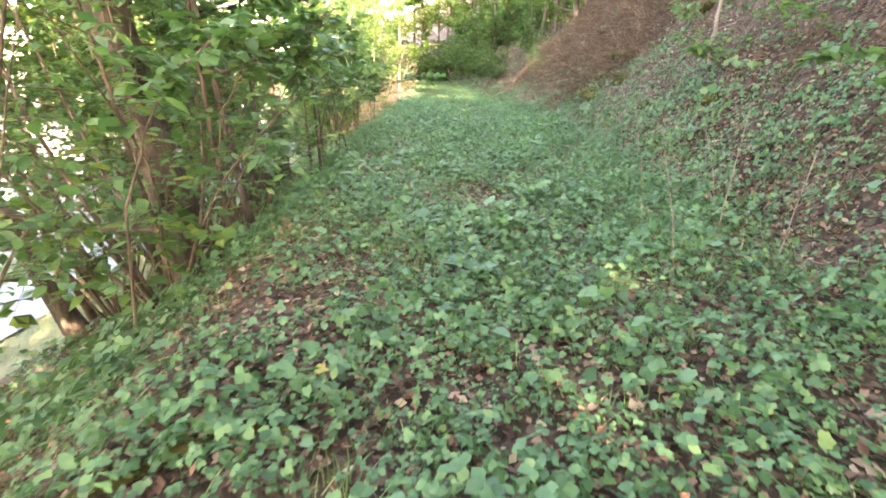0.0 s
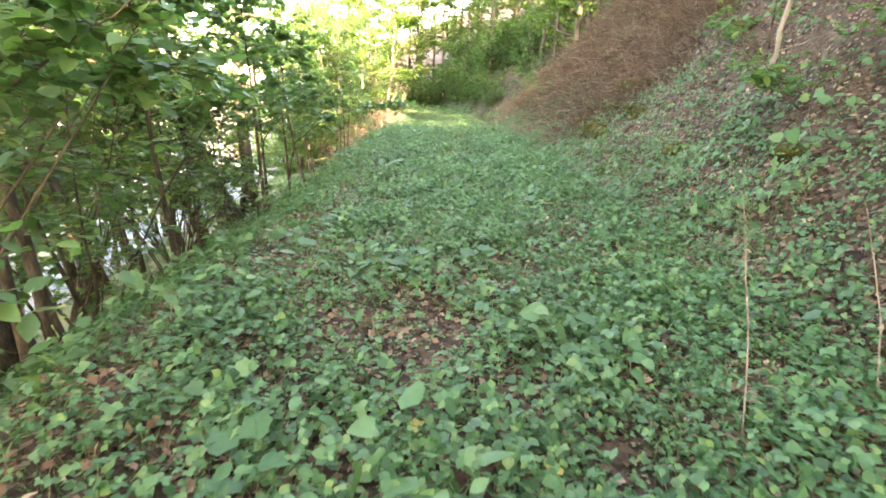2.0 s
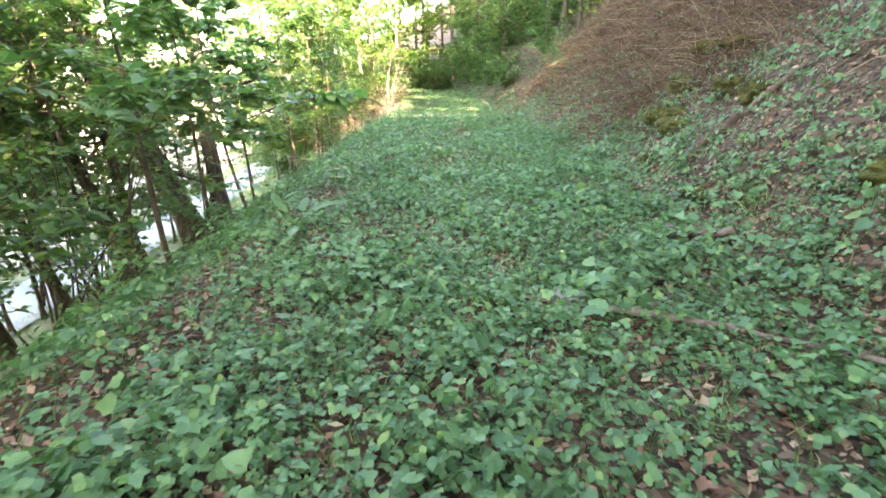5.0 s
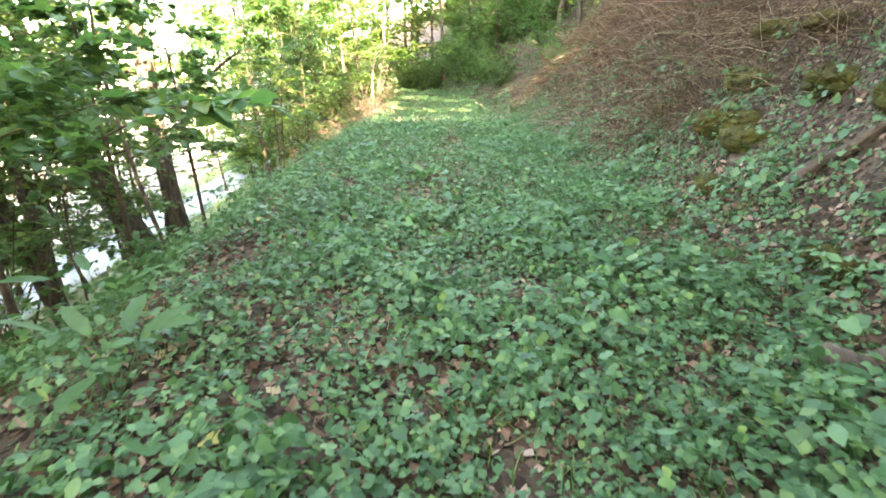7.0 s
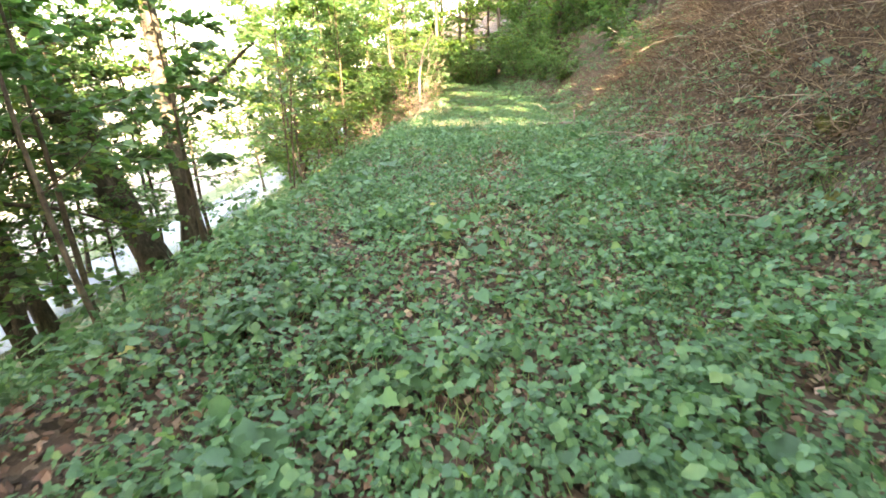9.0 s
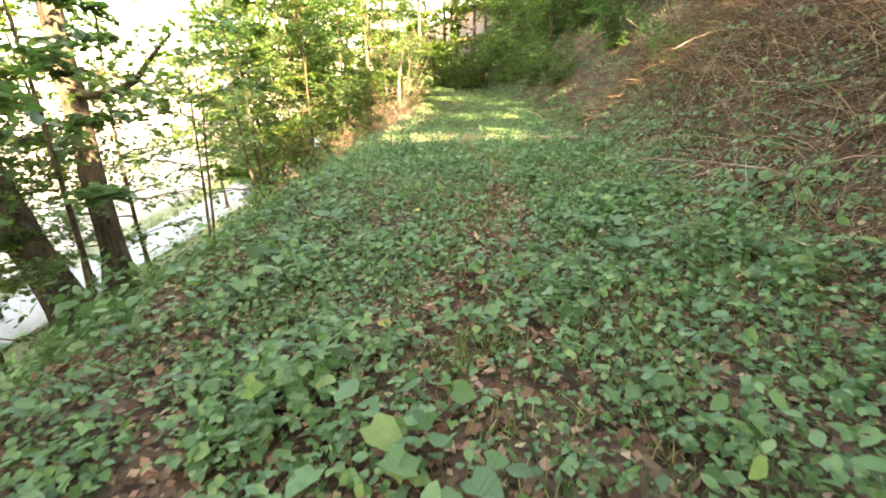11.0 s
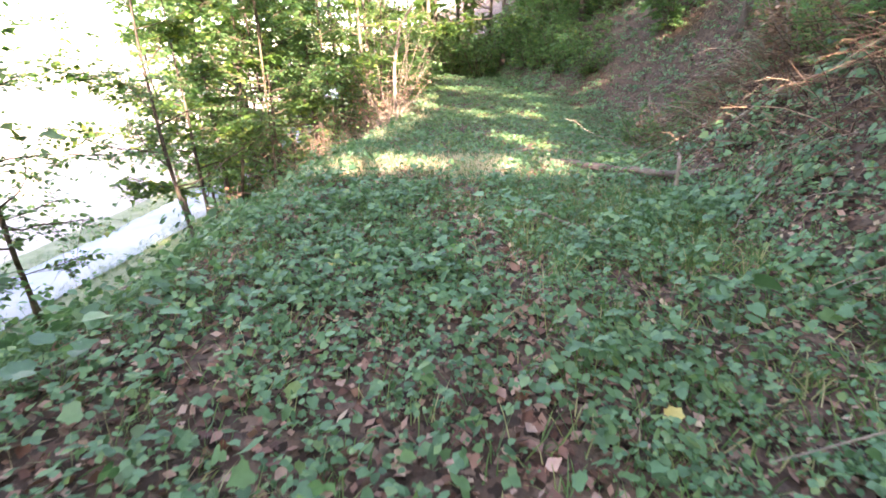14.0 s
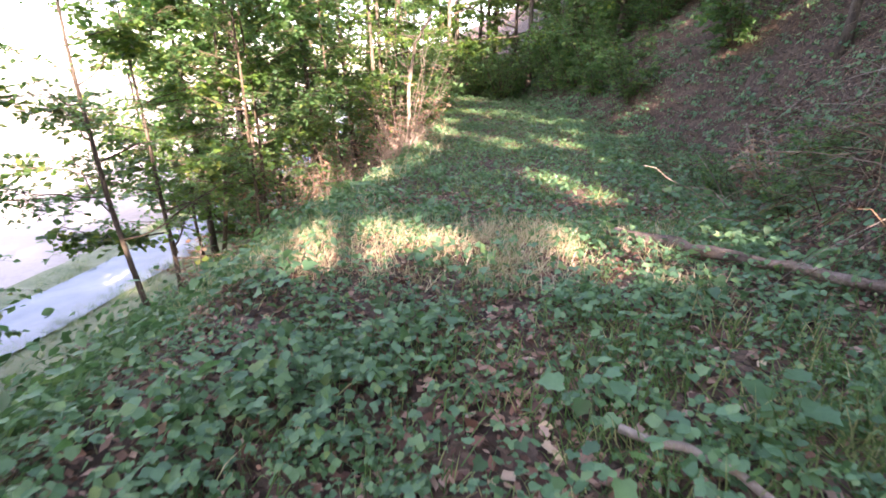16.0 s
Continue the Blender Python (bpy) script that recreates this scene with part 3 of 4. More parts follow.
# more unseen copies behind the start, added to block stray sun flecks
for i, (tx, ty) in enumerate([(7.3, -16.0), (6.9, -11.9), (8.0, -14.3), (8.9, -10.9), (7.9, -12.9), (7.1, -17.8), (9.4, -16.0)]):
    copy_thing(behind[i % 3], pose(tx, ty, float(height(tx, ty)) - .2, 0, 0, 50 * i))

# woods further on
WOODS = "trees of the wood ahead"
for i, (tx, ty, tr, hh) in enumerate([(-11.4, 41.4, .2, 13), (-9.4, 38.0, .13, 12), (-6.6, 41.5, .14, 12), (-5.2, 45.5, .15, 13), (-9.8, 46, .2, 14), (-5.6, 35.6, .09, 9), (-8.2, 33.6, .1, 9), (-7.4, 36.2, .1, 10), (-5.2, 40.6, .1, 10), (-5.6, 43, .12, 11), (-6.9, 30.4, .06, 6.5)]):
    tree("woodland_tree", (tx, ty), 80 + i, hh, tr, (-.05, 0), 14, .12, 3.4, 40, 10, .16, "slender broadleaf tree in sunlit leaf beside the path", group=WOODS)
tree("woodland_tree", (7.05, 33.7), 97, 9, .1, (.02, 0), 10, .4, 3.0, 26, 10, .15, "slender pale-barked tree on the sunlit bank", group=WOODS)
for i, (tx, ty) in enumerate([(8.6, 30.6), (9.6, 34.4), (8.2, 38.4), (10.6, 37.0), (7.0, 42.0), (11.2, 31.6)]):
    tree("woodland_tree", (tx, ty), 240 + i, 11, .12, (-.06, 0), 13, .22, 3.6, 30, 10, .17, "broadleaf tree with a spreading sunlit crown on the bank", group=WOODS, cull=True)
proto = [tree("woodland_tree", (9.0 + 2.5 * i, 40 + 3 * i), 90 + i, 15, .16, (0, 0), 15, .1, 4.2, 38, 10, .23, "leafy broadleaf tree in the wood", group=WOODS) for i in range(3)]
rng = np.random.default_rng(8)
def beside(x, y, clear=0.0):
    """The place itself, or the nearest one off the path."""
    if y > 51:
        return x, y
    u, e, f = x - float(centre(y)), float(edge_left(y)) - .5 - clear, float(foot_right(y)) + .4 + clear
    return (x if u < e or u > f else float(centre(y)) + (e if u - e < f - u else f)), y


spots = [(-2.2, 55.5), (-4.6, 58), (-.6, 57.5), (7.4, 30.2), (9.6, 27.6), (7.6, 40.4), (8.3, 31.5), (10.5, 34), (2.6, 50), (4.5, 46.5), (0.5, 54), (5, 54), (7, 50), (-13, 52), (-9, 56), (9, 58), (-19, 50), (-15, 45), (-15, 56), (6, 60), (-8, 60), (-4.5, 54), (11, 44), (-2, 59), (1.5, 61), (-6, 67), (4, 57.5), (-9, 70), (-13, 64), (7.2, 54.5), (-3.5, 64), (2.5, 66)]
for i, (tx, ty) in enumerate(beside(*p, .8) for p in spots):
    k = rng.uniform(.8, 1.25)
    m = pose(tx, ty, float(height(tx, ty)) - .15, 0, 0, rng.uniform(0, 360)) @ Matrix.Diagonal((k, k, k * rng.uniform(.9, 1.15), 1))
    copy_thing(proto[i % 3], m)
THICKET = "bushes beside the path ahead"
bush = [shrub("woodland_bush", (8.5 + i, 46 + i * 2.5), 110 + i, 16, 3.2, .5, .17, 11, 12, "dense green bush at the edge of the wood", "bush", THICKET, template=LEAF_SMALL, low=.1) for i in range(2)]
for i, (tx, ty) in enumerate(beside(*p, .9) for p in [(6.6, 38.5), (7, 42), (9.5, 38), (9.8, 42), (4.6, 43.5), (11, 36), (3.6, 50), (6, 48), (2.6, 47), (3.4, 50.5), (4.8, 47.5), (5.8, 44.5), (6.4, 47.0), (7.4, 45.0), (4.4, 52.5), (-4.3, 46.4), (2.5, 52.5), (-5.5, 44), (-6.5, 46), (-9, 47), (-12, 46), (-13, 42), (-1, 55), (1, 55), (3, 56), (-2.6, 53.5), (-.2, 57), (-4.4, 55.5), (-5.6, 57), (-2.2, 57.8), (-3.5, 59), (-1.5, 60), (1, 60), (4, 60), (-7, 61), (-10, 58), (5.5, 52), (3.4, 41), (2.2, 44), (3.4, 47), (0.5, 49), (-1.0, 52), (-6.5, 48), (-8.0, 52), (-10.5, 50), (-7.5, 43), (-8.5, 40.5), (-10, 37.5), (-4.6, 50), (-3, 56), (6.5, 44), (8, 47)]):
    k = rng.uniform(.7, 1.3)
    copy_thing(bush[i % 2], pose(tx, ty, float(height(tx, ty)) - .1, 0, 0, rng.uniform(0, 360)) @ Matrix.Diagonal((k, k, k, 1)))
for i, (tx, ty) in enumerate([(3.7, 27.6), (4.5, 28.8), (4.9, 26.4), (4.0, 30.4), (4.5, 24.9), (5.6, 28.2)]):
    k = .3 + .05 * (i % 3)
    copy_thing(bush[i % 2], pose(tx, ty, float(height(tx, ty)) - .05, 0, 0, 70 * i) @ Matrix.Diagonal((k, k, k, 1)))
# withered, sunlit bushes by the path
for i, (tx, ty, st, hh) in enumerate([(4.6, 25.8, 18, 1.0), (4.2, 29.2, 18, 1.1), (5.4, 27.2, 18, 1.2), (-5.1, 34.8, 30, 2.6), (-4.3, 38.6, 30, 2.4), (-3.3, 36.6, 22, 3.6), (-4.6, 31.5, 18, 1.6), (-5.0, 28.6, 14, 1.2), (-4.4, 36.0, 26, 1.7), (-6.2, 33.2, 20, 1.8)]):
    shrub("withered_bush", (tx, ty), 130 + i, st, hh, .45, .09, 5, 6, "withered bush with pale bare twigs and rusty leaves", "bush", "withered bushes", M_RUST, LEAF_OVAL, .014, wood=M_DEAD, low=.1)


# ---- ground cover ----
def patchy(x, y, k=1.0):
    """Where plants stand close, from 0 to 1."""
    return .5 + .25 * (np.sin(x * 1.7 * k + 2 * np.sin(y * .9 * k)) + np.sin(y * 1.45 * k + 1.7 * np.sin(x * 1.1 * k + 1)))


def scatter(n, u0, u1, y0, y1, rng):
    y = rng.uniform(y0, y1, n)
    u = rng.uniform(u0, u1, n)
    return u + centre(y), y, u


def slope_normal(x, y):
    e = .06
    return unit(np.stack([-(height(x + e, y) - height(x - e, y)) / (2 * e), -(height(x, y + e) - height(x, y - e)) / (2 * e), np.ones_like(x)], -1))


def herbs(name, n, u0, u1, y0, y1, keep, size, tall, template, label, seed, mat=None, per=5, stalks=True):
    """Low plants: a rosette of leaves on stalks over the soil."""
    rng = np.random.default_rng(seed)
    x, y, u = scatter(n, u0, u1, y0, y1, rng)
    ok = rng.uniform(0, 1, n) < keep(x, y, u)
    x, y = x[ok], y[ok]
    n = len(x)
    z, nn = height(x, y), slope_normal(x, y)
    k = rng.uniform(.5, 1.25, n) * (.75 + .6 * patchy(x * 2.1 + 3, y * 2.3))
    a = rng.uniform(0, 6.28, (n, 1)) + np.arange(per)[None] * 6.28 / per + rng.normal(0, .35, (n, per))
    rad = (tall * .55 + size * .25) * rng.uniform(.3, 1.2, (n, per)) * k[:, None]
    hh = tall * k[:, None] * rng.uniform(.35, 1.15, (n, per)) + .012
    P = np.stack([x, y, z], -1)[:, None] + np.stack([np.cos(a) * rad, np.sin(a) * rad, np.zeros_like(a)], -1) + nn[:, None] * hh[..., None]
    D = np.stack([np.cos(a), np.sin(a), rng.normal(-.12, .25, a.shape)], -1)
    N = nn[:, None] * 1.0 + np.stack([np.cos(a) * .2, np.sin(a) * .2, np.zeros_like(a)], -1) + rng.normal(0, .46, (n, per, 3))
    S = size * k[:, None] * rng.uniform(.6, 1.25, (n, per))
    leaves = place_leaves(P.reshape(-1, 3), N.reshape(-1, 3), D.reshape(-1, 3), S.ravel(), template)
    root = np.repeat(np.stack([x, y, z - .01], -1), per, 0)
    way = P.reshape(-1, 3) - root
    if stalks:
        leaves = joined([leaves, place_stems(root, way, np.linalg.norm(way, axis=-1), np.full(n * per, .0018), np.zeros(n * per), seg=1, sides=3)])
    ob = new(name, mesh_np(name, *leaves, mat or M_HERB))
    return tagged(ob, label, "plants", kind="stuff")


def worn(y, u):
    """How far the feet of walkers thin the plants, from 0 to 1."""
    return np.exp(-((u - .05 - .25 * np.sin(y * .7)) / .42) ** 2) * np.clip((y - 12) / 4, .15, 1)


def path_cover(x, y, u):
    trail = 1 - .74 * worn(y, u)
    lit = np.clip(patchy(x, y) * 1.6 + .05, .42, 1)
    bank = np.where(u > 1.9, .7 - .26 * (u - 1.9), 1)
    edge = np.where(u < -1.7 - .2 * np.sin(y * 1.3), np.where(y < 15, .35, .6), 1)
    clump = np.clip(.72 + .5 * (np.sin(x * 9.1 + 2.2 * np.sin(y * 5.3)) + np.sin(y * 8.3 + 2 * np.sin(x * 6.1 + 2))), .12, 1)
    # Herbs thinned along the sun strip to brighten it, and near the start.
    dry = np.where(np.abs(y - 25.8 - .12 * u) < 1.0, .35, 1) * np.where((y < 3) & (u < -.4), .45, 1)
    return np.clip(lit * trail * bank * edge * clump * dry * np.where(y > 18, .9, 1), 0, 1)


herbs("ground_herbs", 30000, -3.4, 4.4, .8, 13, path_cover, .036, .085, LEAF_ROUND, "dense low green herbs with rounded leaves over the path", 201, per=5, stalks=False)
herbs("ground_herbs", 30000, -3.4, 4.2, 12, 27, path_cover, .036, .08, LEAF_ROUND, "low dark green herbs with rounded leaves over the path", 202, per=5, stalks=False)
herbs("three_leaved_herbs", 24000, -3.4, 4.4, .8, 14, path_cover, .058, .16, LEAF_THREE, "fluffy clumps of three-leaved green plants over the path", 211, per=5, stalks=False)
herbs("three_leaved_herbs", 19000, -3.2, 4.2, 14, 27, path_cover, .06, .15, LEAF_THREE, "fluffy clumps of three-leaved green plants over the path", 212, per=5, stalks=False)
herbs("lobed_herbs", 2600, -3.2, 4.6, .8, 27, lambda x, y, u: (.2 + .7 * patchy(x + 5, y, .7)) * (1 - .7 * worn(y, u)), .064, .14, LEAF_LOBED, "taller lobed green plants scattered among the herbs", 203, per=5)
herbs("large_leaf_herbs", 260, -3.0, 4.4, 1.2, 22, lambda x, y, u: patchy(x + 9, y + 3, .8), .095, .17, LEAF_HEART, "broad-leaved young plants standing above the herbs", 204, per=4)
herbs("nettle_herbs", 1500, -3.0, 3.4, 1.0, 27, lambda x, y, u: np.clip(patchy(x + 2, y + 6, 1.1) * 1.8 - .75, 0, 1) * (1 - .9 * worn(y, u)), .065, .26, LEAF_OVAL, "clumps of taller upright green herbs on the path", 209, per=9)
herbs("distant_herbs", 20000, -4.5, 4.5, 26, 58, lambda x, y, u: .35 + .5 * patchy(x, y), .08, .1, LEAF_SMALL, "green low growth on the path ahead", 205, per=4, stalks=False)
herbs("bank_herbs", 5600, 2.4, 8.5, 1.5, 15, lambda x, y, u: np.clip(patchy(x + 3, y, 1.2) * 1.4 - .58 - .03 * (u - 2.4), 0.05, 1), .065, .11, LEAF_HEART, "brambles and herbs growing up the leafy bank", 206)
herbs("slope_herbs", 8000, -9, -2.3, 2, 40, lambda x, y, u: .22 + .45 * patchy(x + 1, y + 2), .09, .16, LEAF_HEART, "dark green undergrowth on the valley slope", 207)
herbs("slope_weeds", 1300, -5.2, -1.9, 11, 30, lambda x, y, u: np.clip(patchy(x + 6, y + 1, 1.4) * 1.6 - .35, 0, 1), .075, .34, LEAF_OVAL, "tall leafy weeds along the path's outer edge", 213, per=8)
herbs("bank_herbs", 13500, 2.0, 9.0, 15, 54, lambda x, y, u: np.where(y < 24, np.where(u < 3.2, .22, .02) + np.where(u < 3.2, .25, .08) * patchy(x + 3, y, 1.2), .3 + .4 * patchy(x, y, 1.4)), .075, .12, LEAF_HEART, "sparse green plants on the bank", 208)


def litter(name, n, u0, u1, y0, y1, size, seed, keep=None, label="brown fallen leaves lying thickly on the soil"):
    rng = np.random.default_rng(seed)
    x, y, u = scatter(n, u0, u1, y0, y1, rng)
    if keep is not None:
        ok = rng.uniform(0, 1, n) < keep(x, y, u)
        x, y, n = x[ok], y[ok], int(ok.sum())
    a = rng.uniform(0, 6.28, n)
    P = np.stack([x, y, height(x, y) + rng.uniform(.004, .03, n)], -1)
    N = slope_normal(x, y) + rng.normal(0, .5, (n, 3))
    D = np.stack([np.cos(a), np.sin(a), rng.normal(0, .2, n)], -1)
    ob = new(name, mesh_np(name, *place_leaves(P, N, D, size * rng.uniform(.5, 1.4, n), LEAF_CURL), M_LITTER))
    return tagged(ob, label, "leaf litter", kind="stuff")


litter("leaf_litter", 28000, -3.2, 3.0, .6, 14, .058, 301)
litter("leaf_litter", 28000, -3.2, 3.0, 14, 29, .058, 302)
litter("leaf_litter", 5000, -.9, .9, 9, 24, .075, 306, lambda x, y, u: worn(y, u), "large brown fallen leaves along the worn middle of the path")
litter("leaf_litter", 20000, 2.2, 9.5, .8, 15, .065, 303, label="brown fallen leaves on the steep bank")
litter("leaf_litter", 14000, 2.2, 9.5, 15, 34, .065, 304, label="brown fallen leaves on the steep bank")
litter("leaf_litter", 7000, -9, -2.2, 1, 30, .09, 305, label="brown fallen leaves on the valley slope")

# yellow leaves lying on the herbs
T, F = LEAF_LOBED
yellow = mesh_np("fallen_yellow_leaf", T * .08 + np.array([0, -.05, .02]), F, M_YELLOW)
for i, (lx, ly) in enumerate([(.5, 4.62), (-.55, 2.0), (1.05, 4.4), (.85, 7.8), (-.4, 8.2), (.2, 10.5), (1.9, 6.6), (-.75, 13.6), (.45, 16.6), (.3, 18.9), (2.4, 18.6), (1.7, 20.3), (-.2, 21.5)]):
    a = rng.uniform(0, 360)
    single("fallen_yellow_leaf", yellow, pose(lx, ly, float(height(lx, ly)) + .1, 12, 8, a), "single yellow fallen leaf lying on the herbs", "leaf", "yellow leaves")


def place_blades(P, D, L, W, droop):
    """Flat bent blades: two segments and a tip."""
    n = len(P)
    D = unit(D)
    X = unit(np.cross(D, np.array([[.3, .9, .2]]))) * W[:, None]
    pts = []
    for q, w in ((0, 1), (.5, .8), (1, 0)):
        c = P + D * (q * L)[:, None]
        c[:, 2] -= droop * L * q * q
        pts += [c - X * w, c + X * w] if w else [c]
    V = np.stack(pts, 1)
    F = np.array([(0, 1, 3), (0, 3, 2), (2, 3, 4)])[None] + (np.arange(n) * 5)[:, None, None]
    return V.reshape(-1, 3), F.reshape(-1, 3)


def grass(name, n, u0, u1, y0, y1, keep, h, seed, label, mat=None):
    rng = np.random.default_rng(seed)
    m = n // 14
    cx, cy, u = scatter(m, u0, u1, y0, y1, rng)
    ok = rng.uniform(0, 1, m) < keep(cx, cy, u)
    cx, cy = cx[ok], cy[ok]
    x = np.repeat(cx, 14) + rng.normal(0, .06, len(cx) * 14)
    y = np.repeat(cy, 14) + rng.normal(0, .06, len(cx) * 14)
    n = len(x)
    P = np.stack([x, y, height(x, y) - .01], -1)
    D = rng.normal(0, .45, (n, 3)) + np.array([0, 0, 1.])
    ob = new(name, mesh_np(name, *place_blades(P, D, h * rng.uniform(.5, 1.3, n), np.full(n, .0035), rng.uniform(.1, .6, n)), mat or M_GRASS))
    return tagged(ob, label, "grass", kind="stuff")


grass("path_grass", 26000, -3.2, 2.8, 20, 46, lambda x, y, u: .35 + .5 * patchy(x, y), .26, 401, "tufts of green and straw grass on the path")
grass("path_grass", 64000, -2.6, 3.2, 1, 24, lambda x, y, u: np.clip(patchy(x + 4, y + 7, 1.3) * 1.3 - .35, .06, 1), .2, 402, "thin grass tufts among the herbs")
# Real dry grass, but its extra pale colour helps paint the sun strip.
grass("dry_grass", 11000, -3.4, 1.5, 24.6, 27.0, lambda x, y, u: (.3 + .5 * patchy(x, y, 1.5)) * np.where(u > .3, .35, 1), .28, 403, "dry grass across the path, coloured extra pale to brighten the sunlit strip", M_SUNLIT_STRAW)
grass("dry_grass", 5200, -6.5, -2.2, 25, 42, lambda x, y, u: .4 + .4 * patchy(x, y, 1.5), .5, 404, "pale dry grass on the path's shoulder", M_SUNLIT_STRAW)
grass("fresh_grass", 3600, .2, 2.2, 21.8, 24.6, lambda x, y, u: .3 + .6 * patchy(x, y, 1.6), .3, 406, "fresh green grass tufts beside the fallen branch")
grass("verge_grass", 9000, -11.9, -10.6, 18, 42, lambda x, y, u: .35 + .6 * patchy(x, y, 1.3), .5, 407, "long uneven grass growing over the lane's edge")
grass("verge_grass", 7000, -15.6, -14.2, 18, 46, lambda x, y, u: .35 + .6 * patchy(x, y, 1.3), .5, 408, "long uneven grass along the field's edge")
grass("verge_grass", 12000, -11.2, -9, 8, 50, lambda x, y, u: .8 + 0 * x, .4, 405, "long grass beside the lane")


# ---- dry brush on the bank ----
def brush(name, n, u0, u1, y0, y1, length, seed, label, lean=(-.6, 0, .75), keep=None, mat=None, r=.0042):
    rng = np.random.default_rng(seed)
    x, y, u = scatter(n, u0, u1, y0, y1, rng)
    if keep is not None:
        ok = rng.uniform(0, 1, n) < keep(x, y, u)
        x, y, n = x[ok], y[ok], int(ok.sum())
    P = np.stack([x, y, height(x, y) - .02], -1)
    D = rng.normal(0, .55, (n, 3)) + np.array(lean)
    L = length * rng.uniform(.35, 1.4, n)
    ob = new(name, mesh_np(name, *place_stems(P, D, L, r * rng.uniform(.5, 1.5, n), rng.uniform(.3, .9, n), seg=4, sides=3, wob=.12, rng=rng), mat or M_DRY))
    return tagged(ob, label, "brushwood", kind="stuff")


brush("dry_brush", 24000, 2.7, 9.5, 12.5, 27, 1.0, r=.0062, seed=501, label="thick tangle of dry tan stems on the bank", keep=lambda x, y, u: np.clip((u - 2.6) * .8, .05, 1) * np.clip((y - 12.5) / 3 - np.clip(4.2 - u, 0, 2) * .4, 0, 1))
brush("dry_brush", 5000, 2.8, 10.0, 26, 42, .9, 502, "tangle of grey dry stems on the bank")
brush("dry_brush", 2200, 2.4, 7.5, 1.5, 13, .6, 503, "scattered dry stems on the leafy bank")
brush("fallen_twigs", 1500, -2.8, 3.2, 1, 30, .35, 504, "thin fallen twigs among the herbs", lean=(0, 0, .1), r=.0028)
brush("withered_twigs", 900, -5.2, -3.0, 33.5, 39, 1.3, 506, "pale withered twigs standing in the sun by the path", lean=(.1, -.1, 1.2), r=.009, mat=M_DEAD)
brush("dead_branches", 420, 2.6, 7.0, 16, 32, 1.5, 505, "long bare grey branches lying across the bank", lean=(-.5, -.2, .35), r=.009, mat=M_DEAD)


# ---- logs, sticks, stones ----
def stick(name, points, r, label, category="branch", mat=None, seed=1, twig=0):
    rng = np.random.default_rng(seed)
    P = np.array(points, float)
    q, w = np.linspace(0, 1, 14), np.linspace(0, 1, len(P))
    C = np.stack([np.interp(q, w, P[:, c]) for c in range(3)], -1) + rng.normal(0, r * .35, (14, 3))
    o = C.mean(0)
    o[2] = C[:, 2].min()
    t = thing(name, pose(*o), label, category)
    part("trunk" if r > .04 else "stem", smooth(mesh_np("stem", *tube(C - o, r * np.linspace(1.1, .6, 14) * rng.uniform(.88, 1.12, 14), 10, .06, rng), mat or M_LOG)), t)
    for i in range(twig):
        k = rng.integers(4, 13)
        b = limb_points(C[k] - o, rng.normal(0, 1, 3) * np.array([1, 1, .4]), max(r, .012) * rng.uniform(8, 22), rng, 5, 0, .2)
        part("twig", mesh_np("twig", *tube(b, r * .3 * np.linspace(1, .3, len(b)), 5), mat or M_LOG), t)
    return t


def on(x, y, dz=0.0):
    return (x, y, float(height(x, y)) + dz)


stick("fallen_log", [on(1.45, 26.6, .07), on(1.85, 26.2, .1), on(2.15, 25.85, .12), on(2.5, 25.6, .12), on(2.8, 25.2, .12), on(3.1, 24.75, .1), on(3.4, 24.3, .08)], .058, "long weathered fallen log lying along the bank foot", "log", twig=2, seed=3)
stick("fallen_branch", [on(1.0, 23.1, .09), on(1.3, 22.95, .11), on(1.6, 22.6, .09), on(1.85, 22.2, .05)], .018, "bare fallen branch lying in the herbs", mat=M_DEAD, twig=2, seed=4)
stick("fallen_branch", [on(1.94, 9.6, .1), on(2.44, 9.34, .12), on(3.0, 9.08, .11), on(3.35, 8.6, .09), on(3.6, 8.25, .08)], .024, "dark fallen branch lying across the herbs", mat=M_LOG, twig=1, seed=5)
stick("fallen_log", [on(2.95, 11.12, .1), on(3.15, 10.98, .11), on(3.35, 10.78, .11)], .055, "short pale log lying at the bank foot", "log", mat=M_LOG, seed=6)
stick("fallen_branch", [on(4.0, 13.2, .05), on(4.3, 12.9, .1), on(4.9, 12.6, .1)], .05, "broken mossy branch on the bank", mat=M_LOG, twig=2, seed=7)
stick("standing_stub", [on(2.86, 24.15, -.05), (2.85, 24.16, .3), (2.83, 24.17, .48)], .025, "short broken pale stub standing in the ground", "stub", mat=M_DEAD, seed=8)
stick("bare_sapling", [on(4.9, 9.6, -.05), (4.88, 9.6, 2.0), (4.95, 9.65, 3.2), (4.9, 9.7, 4.2)], .035, "thin bare young trunk standing on the bank", "sapling", mat=M_DEAD, twig=4, seed=9)
for i, (sx, sy, hh, lx) in enumerate([(1.75, 3.3, 1.15, -.25), (2.15, 3.6, 1.3, .12), (2.6, 3.5, 1.0, .18), (2.0, 4.6, 1.2, -.2), (2.9, 4.9, 1.1, -.3)]):
    stick("dry_stalk", [on(sx, sy, -.03), (sx + lx * .4, sy + .05, hh * .5), (sx + lx, sy + .12, hh)], .004, "dry pale plant stalk standing bare above the herbs", "stalk", mat=M_DEAD, twig=14, seed=30 + i)
